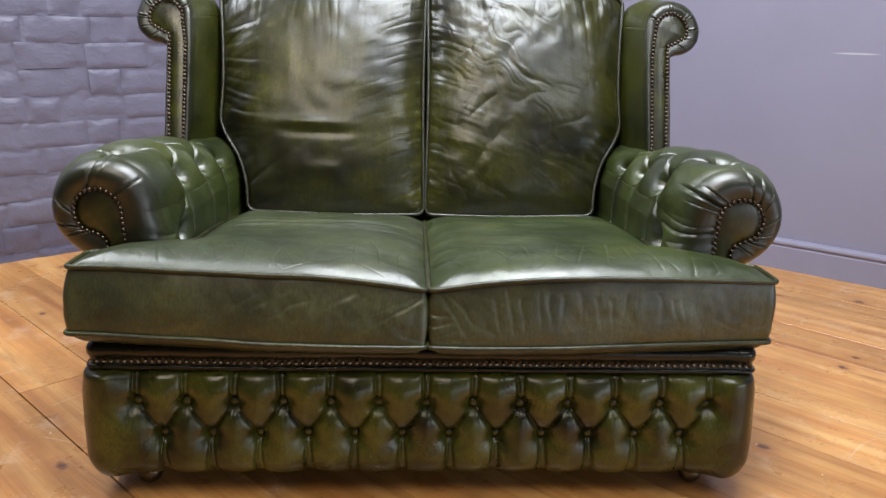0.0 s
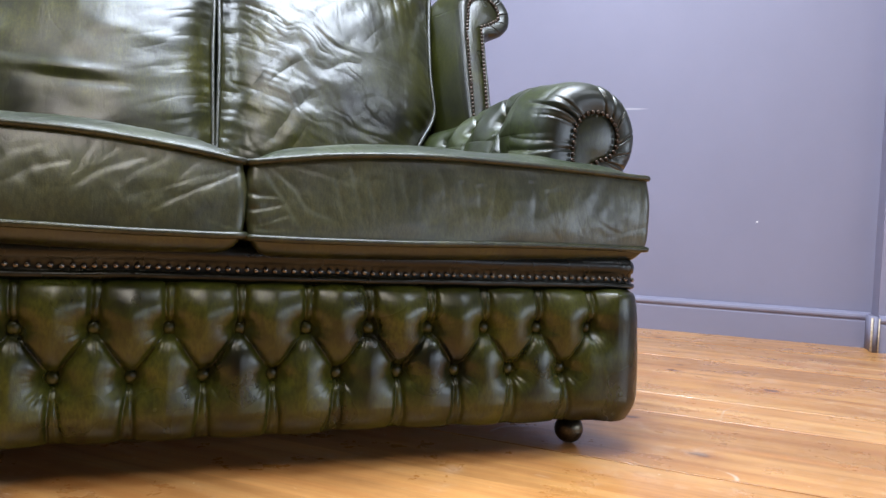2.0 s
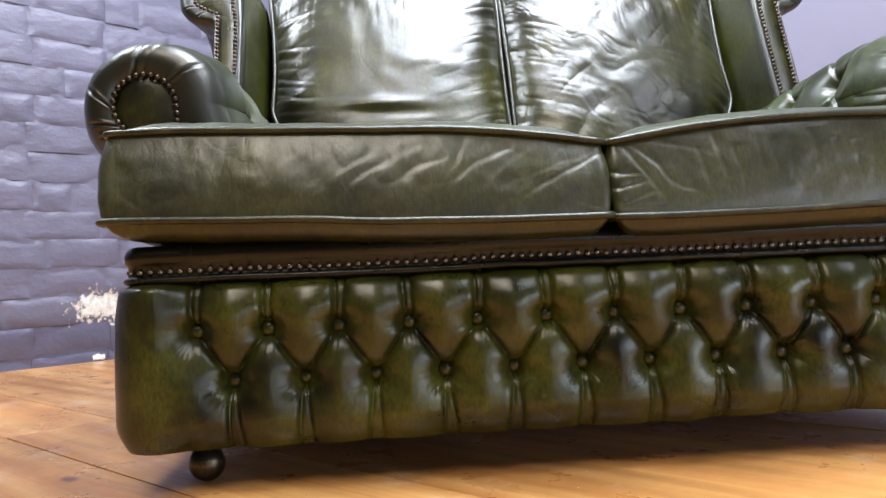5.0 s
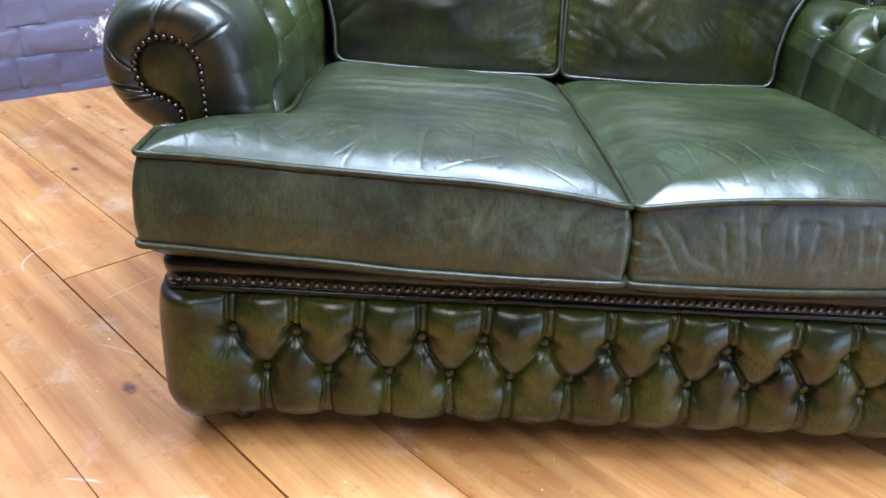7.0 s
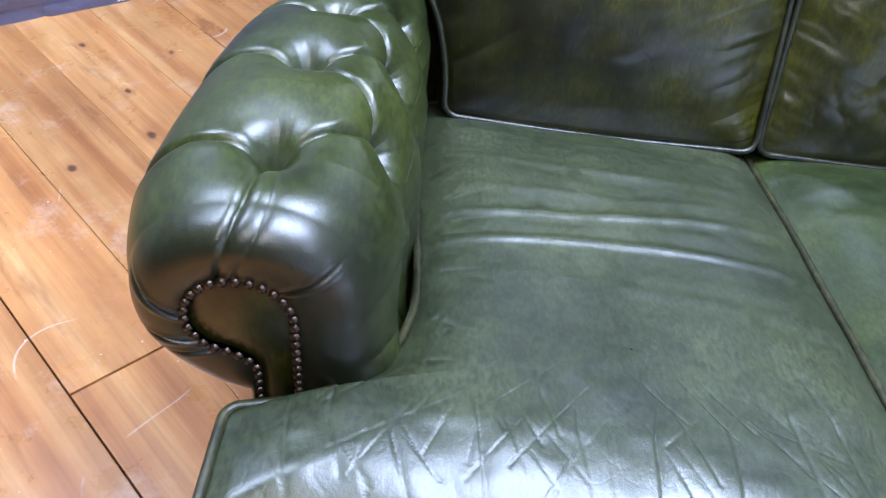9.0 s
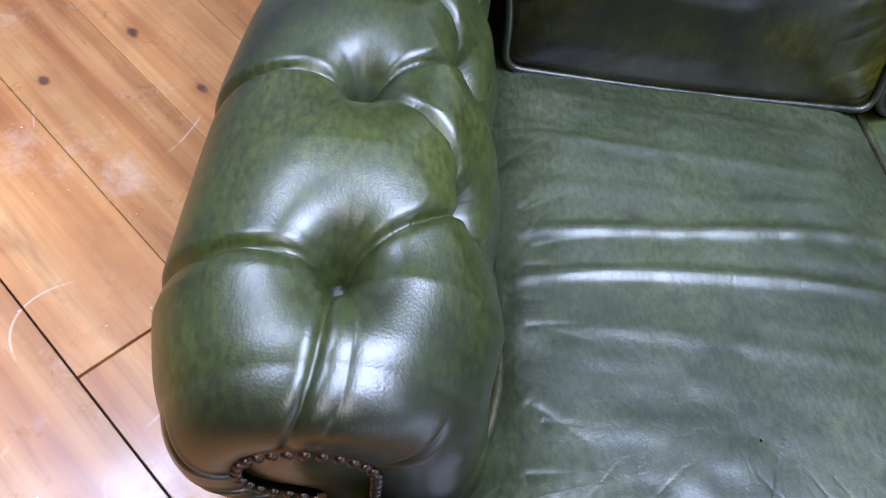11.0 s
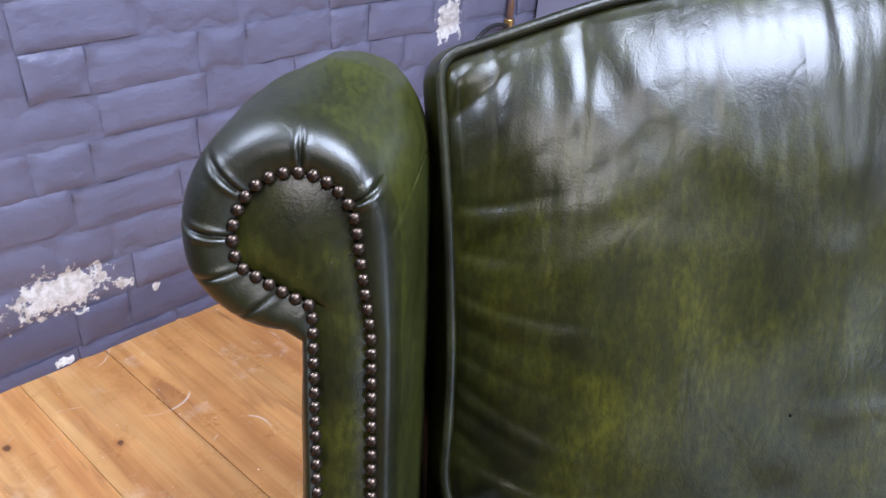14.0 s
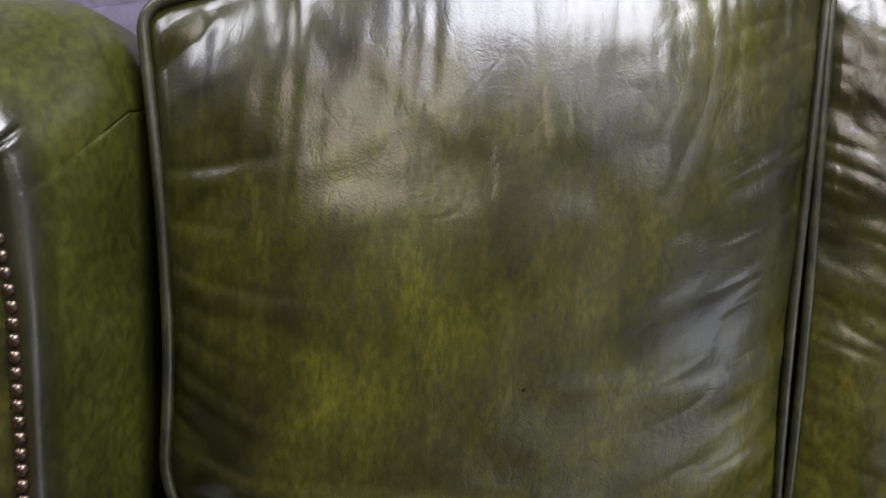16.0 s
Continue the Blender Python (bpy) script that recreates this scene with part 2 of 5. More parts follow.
def wall_paint(name, brick):
    m, nt, n, l, p = nodes_of(name)
    t = tex(nt, "noise", 3.2, 5, 0.6, coords="World")
    tint = BRICK_TINT if brick else PAINT
    lo, hi = tuple((0.86 if brick else 0.96) * v for v in tint), tuple((1.08 if brick else 1.03) * v for v in tint)
    col = ramp(nt, t.outputs["Fac"], [(0.3, lo), (0.7, hi)])
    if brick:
        # darker, slightly bluer band above the floor, with a wavering top
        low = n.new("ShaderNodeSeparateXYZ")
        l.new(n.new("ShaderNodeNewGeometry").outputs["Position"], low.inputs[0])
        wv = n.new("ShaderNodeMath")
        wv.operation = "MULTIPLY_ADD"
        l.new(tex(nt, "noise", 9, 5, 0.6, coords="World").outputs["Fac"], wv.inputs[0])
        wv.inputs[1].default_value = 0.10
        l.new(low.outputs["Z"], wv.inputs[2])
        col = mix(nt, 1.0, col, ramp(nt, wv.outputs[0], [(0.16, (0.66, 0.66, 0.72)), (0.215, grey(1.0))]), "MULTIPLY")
        # patches where the paint has come away from white plaster
        for along, cz, rx, rz in ((0.0, 0.185, 0.125, 0.070), (0.140, 0.152, 0.034, 0.022), (0.48, 0.160, 0.125, 0.016), (0.207, 0.110, 0.014, 0.012), (0.53, 0.030, 0.040, 0.014), (-0.02, 0.012, 0.03, 0.012), (1.140, 0.605, 0.072, 0.078)):
            cx, cy = LEFT_P.x + along * LEFT_DIR.x, LEFT_P.y + along * LEFT_DIR.y
            c = n.new("ShaderNodeNewGeometry")
            mp = n.new("ShaderNodeMapping")
            mp.vector_type = "TEXTURE"
            mp.inputs["Location"].default_value = (cx, cy, cz)
            mp.inputs["Rotation"].default_value = (0, 0, radians(42.0))
            mp.inputs["Scale"].default_value = (rx, 0.08, rz)
            l.new(c.outputs["Position"], mp.inputs["Vector"])
            ln = n.new("ShaderNodeVectorMath")
            ln.operation = "LENGTH"
            l.new(mp.outputs["Vector"], ln.inputs[0])
            nz = tex(nt, "noise", 34, 5, 0.65, coords="World")
            ad = n.new("ShaderNodeMath")
            ad.operation = "MULTIPLY_ADD"
            l.new(nz.outputs["Fac"], ad.inputs[0])
            ad.inputs[1].default_value = 2.6
            l.new(ln.outputs["Value"], ad.inputs[2])
            sc = n.new("ShaderNodeMath")
            sc.operation = "DIVIDE"
            l.new(ad.outputs[0], sc.inputs[0])
            sc.inputs[1].default_value = 4.0
            mask = ramp(nt, sc.outputs[0], [(0.49, grey(1)), (0.515, grey(0))])
            plaster = ramp(nt, tex(nt, "noise", 60, 3, 0.6, coords="World").outputs["Fac"], [(0.35, (0.50, 0.46, 0.40)), (0.6, (0.78, 0.76, 0.72))])
            col = mix(nt, mask, col, plaster)
    else:
        # long pale scuffs
        sp = ramp(nt, tex(nt, "noise", 2.2, 8, 0.7, coords="World", stretch=(1, 1, 9)).outputs["Fac"], [(0.70, grey(0)), (0.74, grey(0.35))])
        col = mix(nt, sp, col, (0.55, 0.54, 0.62))
        # a chip and a rubbed streak
        for cx, cy, cz, rx, rz, strength in ((1.865, 1.103, 0.409, 0.005, 0.004, 0.9), (1.503, 1.407, 0.809, 0.085, 0.004, 0.35)):
            mp = n.new("ShaderNodeMapping")
            mp.vector_type = "TEXTURE"
            mp.inputs["Location"].default_value = (cx, cy, cz)
            mp.inputs["Rotation"].default_value = (0, 0, radians(-40.0))
            mp.inputs["Scale"].default_value = (rx, 0.08, rz)
            l.new(n.new("ShaderNodeNewGeometry").outputs["Position"], mp.inputs["Vector"])
            ln = n.new("ShaderNodeVectorMath")
            ln.operation = "LENGTH"
            l.new(mp.outputs["Vector"], ln.inputs[0])
            col = mix(nt, ramp(nt, ln.outputs["Value"], [(0.6, grey(strength)), (1.0, grey(0))]), col, (0.72, 0.71, 0.74))
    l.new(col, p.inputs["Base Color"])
    p.inputs["Roughness"].default_value = 0.42 if brick else 0.55
    b1 = tex(nt, "noise", 26 if brick else 90, 6, 0.6, coords="World")
    nb = bump(nt, b1.outputs["Fac"], 0.45 if brick else 0.12, 0.007 if brick else 0.002)
    if brick:
        nb = bump(nt, tex(nt, "noise", 8, 4, 0.6, stretch=(1, 1, 1.8), coords="World", offset=(3, 3, 1)).outputs["Fac"], 0.30, 0.018, nb)
    b2 = tex(nt, "noise", 240, 3, 0.6, coords="World")
    nb = bump(nt, b2.outputs["Fac"], 0.18, 0.0015, nb)
    l.new(nb, p.inputs["Normal"])
    return m


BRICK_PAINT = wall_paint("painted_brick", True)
WALL_PAINT = wall_paint("painted_plaster", False)
m, nt, n, l, p = nodes_of("ceiling_white")
l.new(ramp(nt, tex(nt, "noise", 2.0, 4, 0.6, coords="World").outputs["Fac"], [(0.3, grey(0.24)), (0.7, grey(0.28))]), p.inputs["Base Color"])
p.inputs["Roughness"].default_value = 0.8
CEILING = m
m, nt, n, l, p = nodes_of("far_wall_paint")
l.new(ramp(nt, tex(nt, "noise", 1.5, 4, 0.6, coords="World").outputs["Fac"], [(0.3, (0.075, 0.07, 0.085)), (0.7, (0.10, 0.095, 0.11))]), p.inputs["Base Color"])
p.inputs["Roughness"].default_value = 0.7
FAR_WALL = m
m, nt, n, l, p = nodes_of("cream_wall_paint")
l.new(ramp(nt, tex(nt, "noise", 1.5, 4, 0.6, coords="World").outputs["Fac"], [(0.3, (0.13, 0.112, 0.085)), (0.7, (0.16, 0.135, 0.102))]), p.inputs["Base Color"])
p.inputs["Roughness"].default_value = 0.7
CREAM_WALL = m
m, nt, n, l, p = nodes_of("black_cable")
l.new(ramp(nt, tex(nt, "noise", 80, 2, 0.5).outputs["Fac"], [(0.3, grey(0.012)), (0.7, grey(0.025))]), p.inputs["Base Color"])
p.inputs["Roughness"].default_value = 0.45
CABLE = m
m, nt, n, l, p = nodes_of("rusty_conduit")
l.new(ramp(nt, tex(nt, "noise", 60, 4, 0.6).outputs["Fac"], [(0.35, (0.20, 0.17, 0.22)), (0.6, (0.30, 0.17, 0.10))]), p.inputs["Base Color"])
p.inputs["Roughness"].default_value = 0.5
CONDUIT = m
m, nt, n, l, p = nodes_of("bare_wood_edge")
l.new(ramp(nt, tex(nt, "noise", 120, 4, 0.6).outputs["Fac"], [(0.35, (0.45, 0.33, 0.20)), (0.6, (0.68, 0.60, 0.48))]), p.inputs["Base Color"])
BARE = m

# pine boards: the grain runs along the board's own length
m, nt, n, l, p = nodes_of("varnished_pine")
info = n.new("ShaderNodeObjectInfo")
jump = n.new("ShaderNodeVectorMath")
jump.operation = "SCALE"
jump.inputs[0].default_value = (17.0, 5.0, 0.0)
l.new(info.outputs["Random"], jump.inputs["Scale"])
AX = dict(coords="World", turn=radians(45.0), shift=jump.outputs[0])
g1 = tex(nt, "noise", 3.0, 4, 0.55, stretch=(0.40, 7.0, 1.0), **AX)
g2 = tex(nt, "noise", 60, 5, 0.65, stretch=(0.045, 2.6, 1.0), **AX)
g3 = tex(nt, "noise", 4.0, 5, 0.6, stretch=(1.0, 1.6, 1.0), **AX)
c1 = ramp(nt, g1.outputs["Fac"], [(0.28, (0.38, 0.155, 0.042)), (0.44, (0.470, 0.218, 0.064)), (0.56, (0.53, 0.272, 0.088)), (0.74, (0.58, 0.330, 0.122))])
c2 = ramp(nt, g2.outputs["Fac"], [(0.32, grey(0.86)), (0.5, grey(1.0)), (0.68, grey(1.06))])
col = mix(nt, 1.0, c1, c2, "MULTIPLY")
c3 = ramp(nt, g3.outputs["Fac"], [(0.32, (0.80, 0.76, 0.72)), (0.62, (1.06, 1.06, 1.06))])
col = mix(nt, 1.0, col, c3, "MULTIPLY")
fig = tex(nt, "wave", 5.5, stretch=(0.16, 1.0, 1.0), **AX)
fig.inputs["Distortion"].default_value, fig.inputs["Detail"].default_value, fig.inputs["Detail Scale"].default_value = 7.0, 3.0, 1.6
fig.bands_direction = "Y"
col = mix(nt, 1.0, col, ramp(nt, fig.outputs["Fac"], [(0.05, (0.92, 0.89, 0.86)), (0.35, (1.0, 1.0, 1.0)), (0.9, (1.03, 1.03, 1.03))]), "MULTIPLY")
tone = ramp(nt, info.outputs["Random"], [(0.0, (0.80, 0.76, 0.72)), (0.5, (1.0, 1.0, 1.0)), (1.0, (1.14, 1.14, 1.16))])
col = mix(nt, 1.0, col, tone, "MULTIPLY")
# knots: a dark eye in a warm ring, at their places in the boards
KNOTS = ((-1.137, 0.918, 0.016), (-1.025, 1.055, 0.017), (-0.884, 0.938, 0.013), (-1.123, 1.210, 0.011), (-1.081, 1.400, 0.009), (-1.287, 1.384, 0.012), (-0.715, 0.090, 0.020), (0.733, 0.176, 0.018),
         (1.136, 0.586, 0.018), (1.487, 1.111, 0.022), (0.698, -0.056, 0.020), (1.211, 0.650, 0.014), (1.216, 0.332, 0.020), (-1.60, 0.75, 0.015), (1.75, 0.45, 0.018), (-0.55, -0.65, 0.016), (0.9, -0.7, 0.017))
near = None
for kx, ky, kr in KNOTS:
    mp = n.new("ShaderNodeMapping")
    mp.vector_type = "TEXTURE"
    mp.inputs["Location"].default_value = (kx, ky, 0)
    mp.inputs["Rotation"].default_value = (0, 0, radians(-45.0))
    mp.inputs["Scale"].default_value = (1.25 * kr, 0.85 * kr, 1.0)
    l.new(n.new("ShaderNodeNewGeometry").outputs["Position"], mp.inputs["Vector"])
    ln = n.new("ShaderNodeVectorMath")
    ln.operation = "LENGTH"
    l.new(mp.outputs["Vector"], ln.inputs[0])
    if near is None:
        near = ln.outputs["Value"]
    else:
        mn = n.new("ShaderNodeMath")
        mn.operation = "MINIMUM"
        l.new(near, mn.inputs[0])
        l.new(ln.outputs["Value"], mn.inputs[1])
        near = mn.outputs[0]
wm = n.new("ShaderNodeMath")
wm.operation = "MULTIPLY_ADD"
l.new(tex(nt, "noise", 45, 3, 0.6, coords="World").outputs["Fac"], wm.inputs[0])
wm.inputs[1].default_value = 1.1
l.new(near, wm.inputs[2])
dv = n.new("ShaderNodeMath")
dv.operation = "DIVIDE"
l.new(wm.outputs[0], dv.inputs[0])
dv.inputs[1].default_value = 5.0
col = mix(nt, ramp(nt, dv.outputs[0], [(0.20, grey(0.65)), (0.30, grey(0.36)), (0.55, grey(0))]), col, (0.30, 0.105, 0.028))
col = mix(nt, ramp(nt, dv.outputs[0], [(0.18, grey(0.80)), (0.22, grey(0.50)), (0.27, grey(0))]), col, (0.055, 0.020, 0.011))
# red-brown resin streaks along the grain
rs = tex(nt, "noise", 7.5, 4, 0.6, stretch=(0.34, 2.3, 1.0), **AX)
rs.inputs["Distortion"].default_value = 0.7
col = mix(nt, ramp(nt, rs.outputs["Fac"], [(0.60, grey(0)), (0.66, grey(0.30)), (0.74, grey(0.72))]), col, (0.20, 0.070, 0.020))
# thin white scratches
sx1 = tex(nt, "noise", 2.6, 1, 0.4, coords="World", offset=(6, 1, 0))
hair = ramp(nt, sx1.outputs["Fac"], [(0.4965, grey(0)), (0.4985, grey(0.5)), (0.5015, grey(0.5)), (0.5035, grey(0))])
part_of = ramp(nt, tex(nt, "noise", 9, 3, 0.6, coords="World", offset=(2, 9, 0)).outputs["Fac"], [(0.54, grey(0)), (0.62, grey(1))])
col = mix(nt, mix(nt, 1.0, hair, part_of, "MULTIPLY"), col, (0.74, 0.66, 0.56))
# pale scuffs and specks in the varnish
sc = ramp(nt, tex(nt, "noise", 6.5, 8, 0.74, coords="World", offset=(4, 7, 0)).outputs["Fac"], [(0.56, grey(0)), (0.70, grey(0.45))])
col = mix(nt, sc, col, (0.66, 0.50, 0.36))
spk = ramp(nt, tex(nt, "noise", 95, 2, 0.5, coords="World", offset=(1, 2, 0)).outputs["Fac"], [(0.745, grey(0)), (0.765, grey(0.8))])
col = mix(nt, spk, col, (0.75, 0.70, 0.62))
l.new(col, p.inputs["Base Color"])
l.new(ramp(nt, tex(nt, "noise", 8, 6, 0.68, coords="World").outputs["Fac"], [(0.3, grey(0.20)), (0.7, grey(0.46))]), p.inputs["Roughness"])
p.inputs["Coat Weight"].default_value, p.inputs["Coat Roughness"].default_value = 0.3, 0.16
nb = bump(nt, g2.outputs["Fac"], 0.22, 0.0012)
nb = bump(nt, tex(nt, "noise", 5, 3, 0.5, coords="World").outputs["Fac"], 0.2, 0.006, nb)
l.new(nb, p.inputs["Normal"])
PINE = m
m, nt, n, l, p = nodes_of("floor_gap_dirt")
l.new(ramp(nt, tex(nt, "noise", 60, 3, 0.6).outputs["Fac"], [(0.3, (0.02, 0.013, 0.008)), (0.7, (0.05, 0.032, 0.02))]), p.inputs["Base Color"])
p.inputs["Roughness"].default_value = 0.9
GAP = m

# ---------------------------------------------------------------- mesh helpers
rng = np.random.default_rng(7)
TABLE = rng.random((256, 256))


def vnoise(x, y, seed=0):
    """Smooth noise from -1 to 1, over arrays."""
    x, y = np.asarray(x, float) + 37.3 * seed + 1000, np.asarray(y, float) + 91.7 * seed + 1000
    i, j = np.floor(x).astype(int), np.floor(y).astype(int)
    f, g = x - i, y - j
    f, g = f * f * f * (f * (6 * f - 15) + 10), g * g * g * (g * (6 * g - 15) + 10)
    a, b = TABLE[i % 256, j % 256], TABLE[(i + 1) % 256, j % 256]
    c, d = TABLE[i % 256, (j + 1) % 256], TABLE[(i + 1) % 256, (j + 1) % 256]
    return 2 * ((a * (1 - f) + b * f) * (1 - g) + (c * (1 - f) + d * f) * g) - 1


def mesh_from(name, verts, faces, smooth=True):
    me = bpy.data.meshes.new(name)
    me.from_pydata([tuple(map(float, v)) for v in verts], [], [tuple(map(int, f)) for f in faces])
    if smooth:
        me.polygons.foreach_set("use_smooth", [True] * len(me.polygons))
    me.update()
    return me


def grid_faces(rows, cols, wrap=False, flip=False):
    r, c = np.meshgrid(np.arange(rows - 1), np.arange(cols if wrap else cols - 1), indexing="ij")
    r, c = r.ravel(), c.ravel()
    d = (c + 1) % cols
    f = np.stack([r * cols + c, r * cols + d, (r + 1) * cols + d, (r + 1) * cols + c], 1)
    return f[:, ::-1] if flip else f


def part(name, me, material, parent, label=""):
    if isinstance(me, bmesh.types.BMesh):
        data = bpy.data.meshes.new(name)
        me.to_mesh(data)
        me.free()
        me = data
    if not me.materials:
        me.materials.append(material)
    ob = new(name, me)
    ob.parent = parent
    return tagged(ob, label)


def thing(name, label, category, group="", kind=""):
    return tagged(new(name), label, category, group, kind)


def box(sx, sy, sz, bevel=0.0, at=(0, 0, 0), segments=2):
    bm = bmesh.new()
    bmesh.ops.create_cube(bm, size=1)
    bmesh.ops.scale(bm, vec=(sx, sy, sz), verts=bm.verts)
    if bevel:
        bmesh.ops.bevel(bm, geom=bm.edges[:], offset=bevel, segments=segments, affect="EDGES")
        for f in bm.faces:
            f.smooth = True
    bmesh.ops.translate(bm, vec=at, verts=bm.verts)
    return bm


def tube(path, radius, sides=8, closed=False, name="tube"):
    """A tube along a list of points."""
    P = np.array(path, float)
    if closed:
        T = np.roll(P, -1, 0) - np.roll(P, 1, 0)
    else:
        T = np.gradient(P, axis=0)
    T /= np.linalg.norm(T, axis=1)[:, None] + 1e-9
    up = np.array((0.31, 0.17, 0.93))
    A = np.cross(T, up)
    A /= np.linalg.norm(A, axis=1)[:, None] + 1e-9
    B = np.cross(T, A)
    ang = np.linspace(0, 2 * np.pi, sides, endpoint=False)
    V = P[:, None] + radius * (np.cos(ang)[None, :, None] * A[:, None] + np.sin(ang)[None, :, None] * B[:, None])
    rows = len(P)
    V = V.reshape(-1, 3)
    F = list(grid_faces(rows, sides, wrap=True))
    if closed:
        o = (rows - 1) * sides
        for s in range(sides):
            F.append((o + s, o + (s + 1) % sides, (s + 1) % sides, s))
    else:
        F.append(tuple(range(sides))[::-1])
        F.append(tuple((rows - 1) * sides + s for s in range(sides)))
    return mesh_from(name, V, F)


def outline(points, count):
    """A closed outline from (x, y, radius) corners, spaced evenly."""
    out = []
    n = len(points)
    for i, (x, y, r) in enumerate(points):
        p, a, b = np.array((x, y)), np.array(points[i - 1][:2]), np.array(points[(i + 1) % n][:2])
        da, db = a - p, b - p
        la, lb = np.linalg.norm(da), np.linalg.norm(db)
        k = min(r, 0.48 * la, 0.48 * lb)
        s, e = p + da / la * k, p + db / lb * k
        for t in np.linspace(0, 1, 9):
            out.append((1 - t) ** 2 * s + 2 * t * (1 - t) * p + t * t * e)
    out = np.array(out + [out[0]])
    d = np.r_[0, np.cumsum(np.linalg.norm(np.diff(out, axis=0), axis=1))]
    t = np.linspace(0, d[-1], count, endpoint=False)
    return np.stack([np.interp(t, d, out[:, 0]), np.interp(t, d, out[:, 1])], 1)


def segments_depth(U, V, segs):
    """How deep creases press in: segments (u0, v0, u1, v1, depth0, depth1, width)."""
    D = np.zeros_like(U)
    for u0, v0, u1, v1, d0, d1, w in segs:
        du, dv = u1 - u0, v1 - v0
        t = np.clip(((U - u0) * du + (V - v0) * dv) / (du * du + dv * dv), 0, 1)
        r = np.hypot(U - u0 - t * du, V - v0 - t * dv)
        D = D + ((d0 + (d1 - d0) * t) * (0.62 * np.exp(-r / w) + 0.38 * np.exp(-((r / (2.6 * w)) ** 2)))) ** 4
    return D ** 0.25


def pleat_depth(U, V, pleats):
    """Overlapping pleats: sharp on the side the fold hides under, soft on the other. (u0, v0, u1, v1, d0, d1, sharp, soft)"""
    D = np.zeros_like(U)
    for u0, v0, u1, v1, d0, d1, w1, w2 in pleats:
        du, dv = u1 - u0, v1 - v0
        t = np.clip(((U - u0) * du + (V - v0) * dv) / (du * du + dv * dv), 0, 1)
        ru, rv = U - u0 - t * du, V - v0 - t * dv
        r = np.hypot(ru, rv)
        side = (ru * dv - rv * du) > 0
        fade = np.exp(-((np.clip(-((U - u0) * du + (V - v0) * dv), 0, None) / math.hypot(du, dv) / 0.004) ** 2))
        D = np.maximum(D, (d0 + (d1 - d0) * t) * np.exp(-r / np.where(side, w1, w2)) * fade)
    return D


def tuft_depth(U, V, buttons, segs, depth, radius, pucker=0.0):
    D = segments_depth(U, V, segs) ** 4
    for k, (bu, bv) in enumerate(buttons):
        r, a = np.hypot(U - bu, V - bv), np.arctan2(V - bv, U - bu)
        D = D + (depth * (0.68 * np.exp(-((r / (0.75 * radius)) ** 1.5)) + 0.32 * np.exp(-((r / (1.9 * radius)) ** 2)))) ** 4
    D = D ** 0.25
    for k, (bu, bv) in enumerate(buttons):
        r, a = np.hypot(U - bu, V - bv), np.arctan2(V - bv, U - bu)
        if pucker:
            D = D + pucker * np.exp(-((r - 0.012) / 0.014) ** 2) * np.sin(11 * a + 2.1 * k + 3 * vnoise(5 * a, a * 0, k))
    return D


def nail_mesh(r=0.0044, material=NAIL):
    bm = bmesh.new()
    bmesh.ops.create_uvsphere(bm, u_segments=10, v_segments=6, radius=r)
    bmesh.ops.delete(bm, geom=[v for v in bm.verts if v.co.z < -0.2 * r], context="VERTS")
    for f in bm.faces:
        f.smooth = True
    bmesh.ops.scale(bm, vec=(1, 1, 0.72), verts=bm.verts)
    me = bpy.data.meshes.new("nail")
    bm.to_mesh(me)
    bm.free()
    me.materials.append(material)
    return me


NAIL_MESH, RAIL_NAIL = nail_mesh(), nail_mesh(0.0038, WORN_NAIL)


def put_nail(at, normal, parent, me=NAIL_MESH):
    ob = new("nail", me)
    ob.parent = parent
    q = Vector(normal).to_track_quat("Z", "Y")
    ob.matrix_basis = Matrix.Translation(at) @ q.to_matrix().to_4x4()
    return ob


def button_mesh(r, material):
    prof = [(0.0, 0.42), (0.35, 0.40), (0.65, 0.30), (0.88, 0.14), (1.0, -0.05), (0.96, -0.3), (0.8, -0.5)]
    V, F, s = [], [], 14
    for k, (q, h) in enumerate(prof):
        for i in range(s):
            a = 2 * math.pi * i / s
            V.append((r * max(q, 0.02) * math.cos(a), r * max(q, 0.02) * math.sin(a), r * h))
    F = list(grid_faces(len(prof), s, wrap=True, flip=True))
    F.append(tuple(range(s)))
    me = mesh_from("button", V, F)
    me.materials.append(material)
    return me


BUTTON_BASE = button_mesh(0.0090, BASE_LEATHER)
BUTTON_ARM = button_mesh(0.0098, GREEN)


def put_button(me, at, normal, parent):
    ob = new("button", me)
    ob.parent = parent
    ob.matrix_basis = Matrix.Translation(at) @ Vector(normal).to_track_quat("Z", "Y").to_matrix().to_4x4()
    return ob


# ---------------------------------------------------------------- setting: walls, ceiling


def wall_slab(name, a, b, thick, z0, z1, material, label, out):
    """A slab from a to b on the ground, its inner face on that line and its thickness going out."""
    d = (b - a)
    length = d.length
    bm = box(length, thick, z1 - z0, 0)
    ob = new(name, bpy.data.meshes.new(name))
    bm.to_mesh(ob.data)
    bm.free()
    ob.data.materials.append(material)
    ang = math.atan2(d.y, d.x)
    mid = (a + b) / 2 + out * (thick / 2)
    ob.matrix_world = Matrix.Translation((mid.x, mid.y, (z0 + z1) / 2)) @ Matrix.Rotation(ang, 4, "Z")
    return tagged(ob, label, "wall", kind="structure")


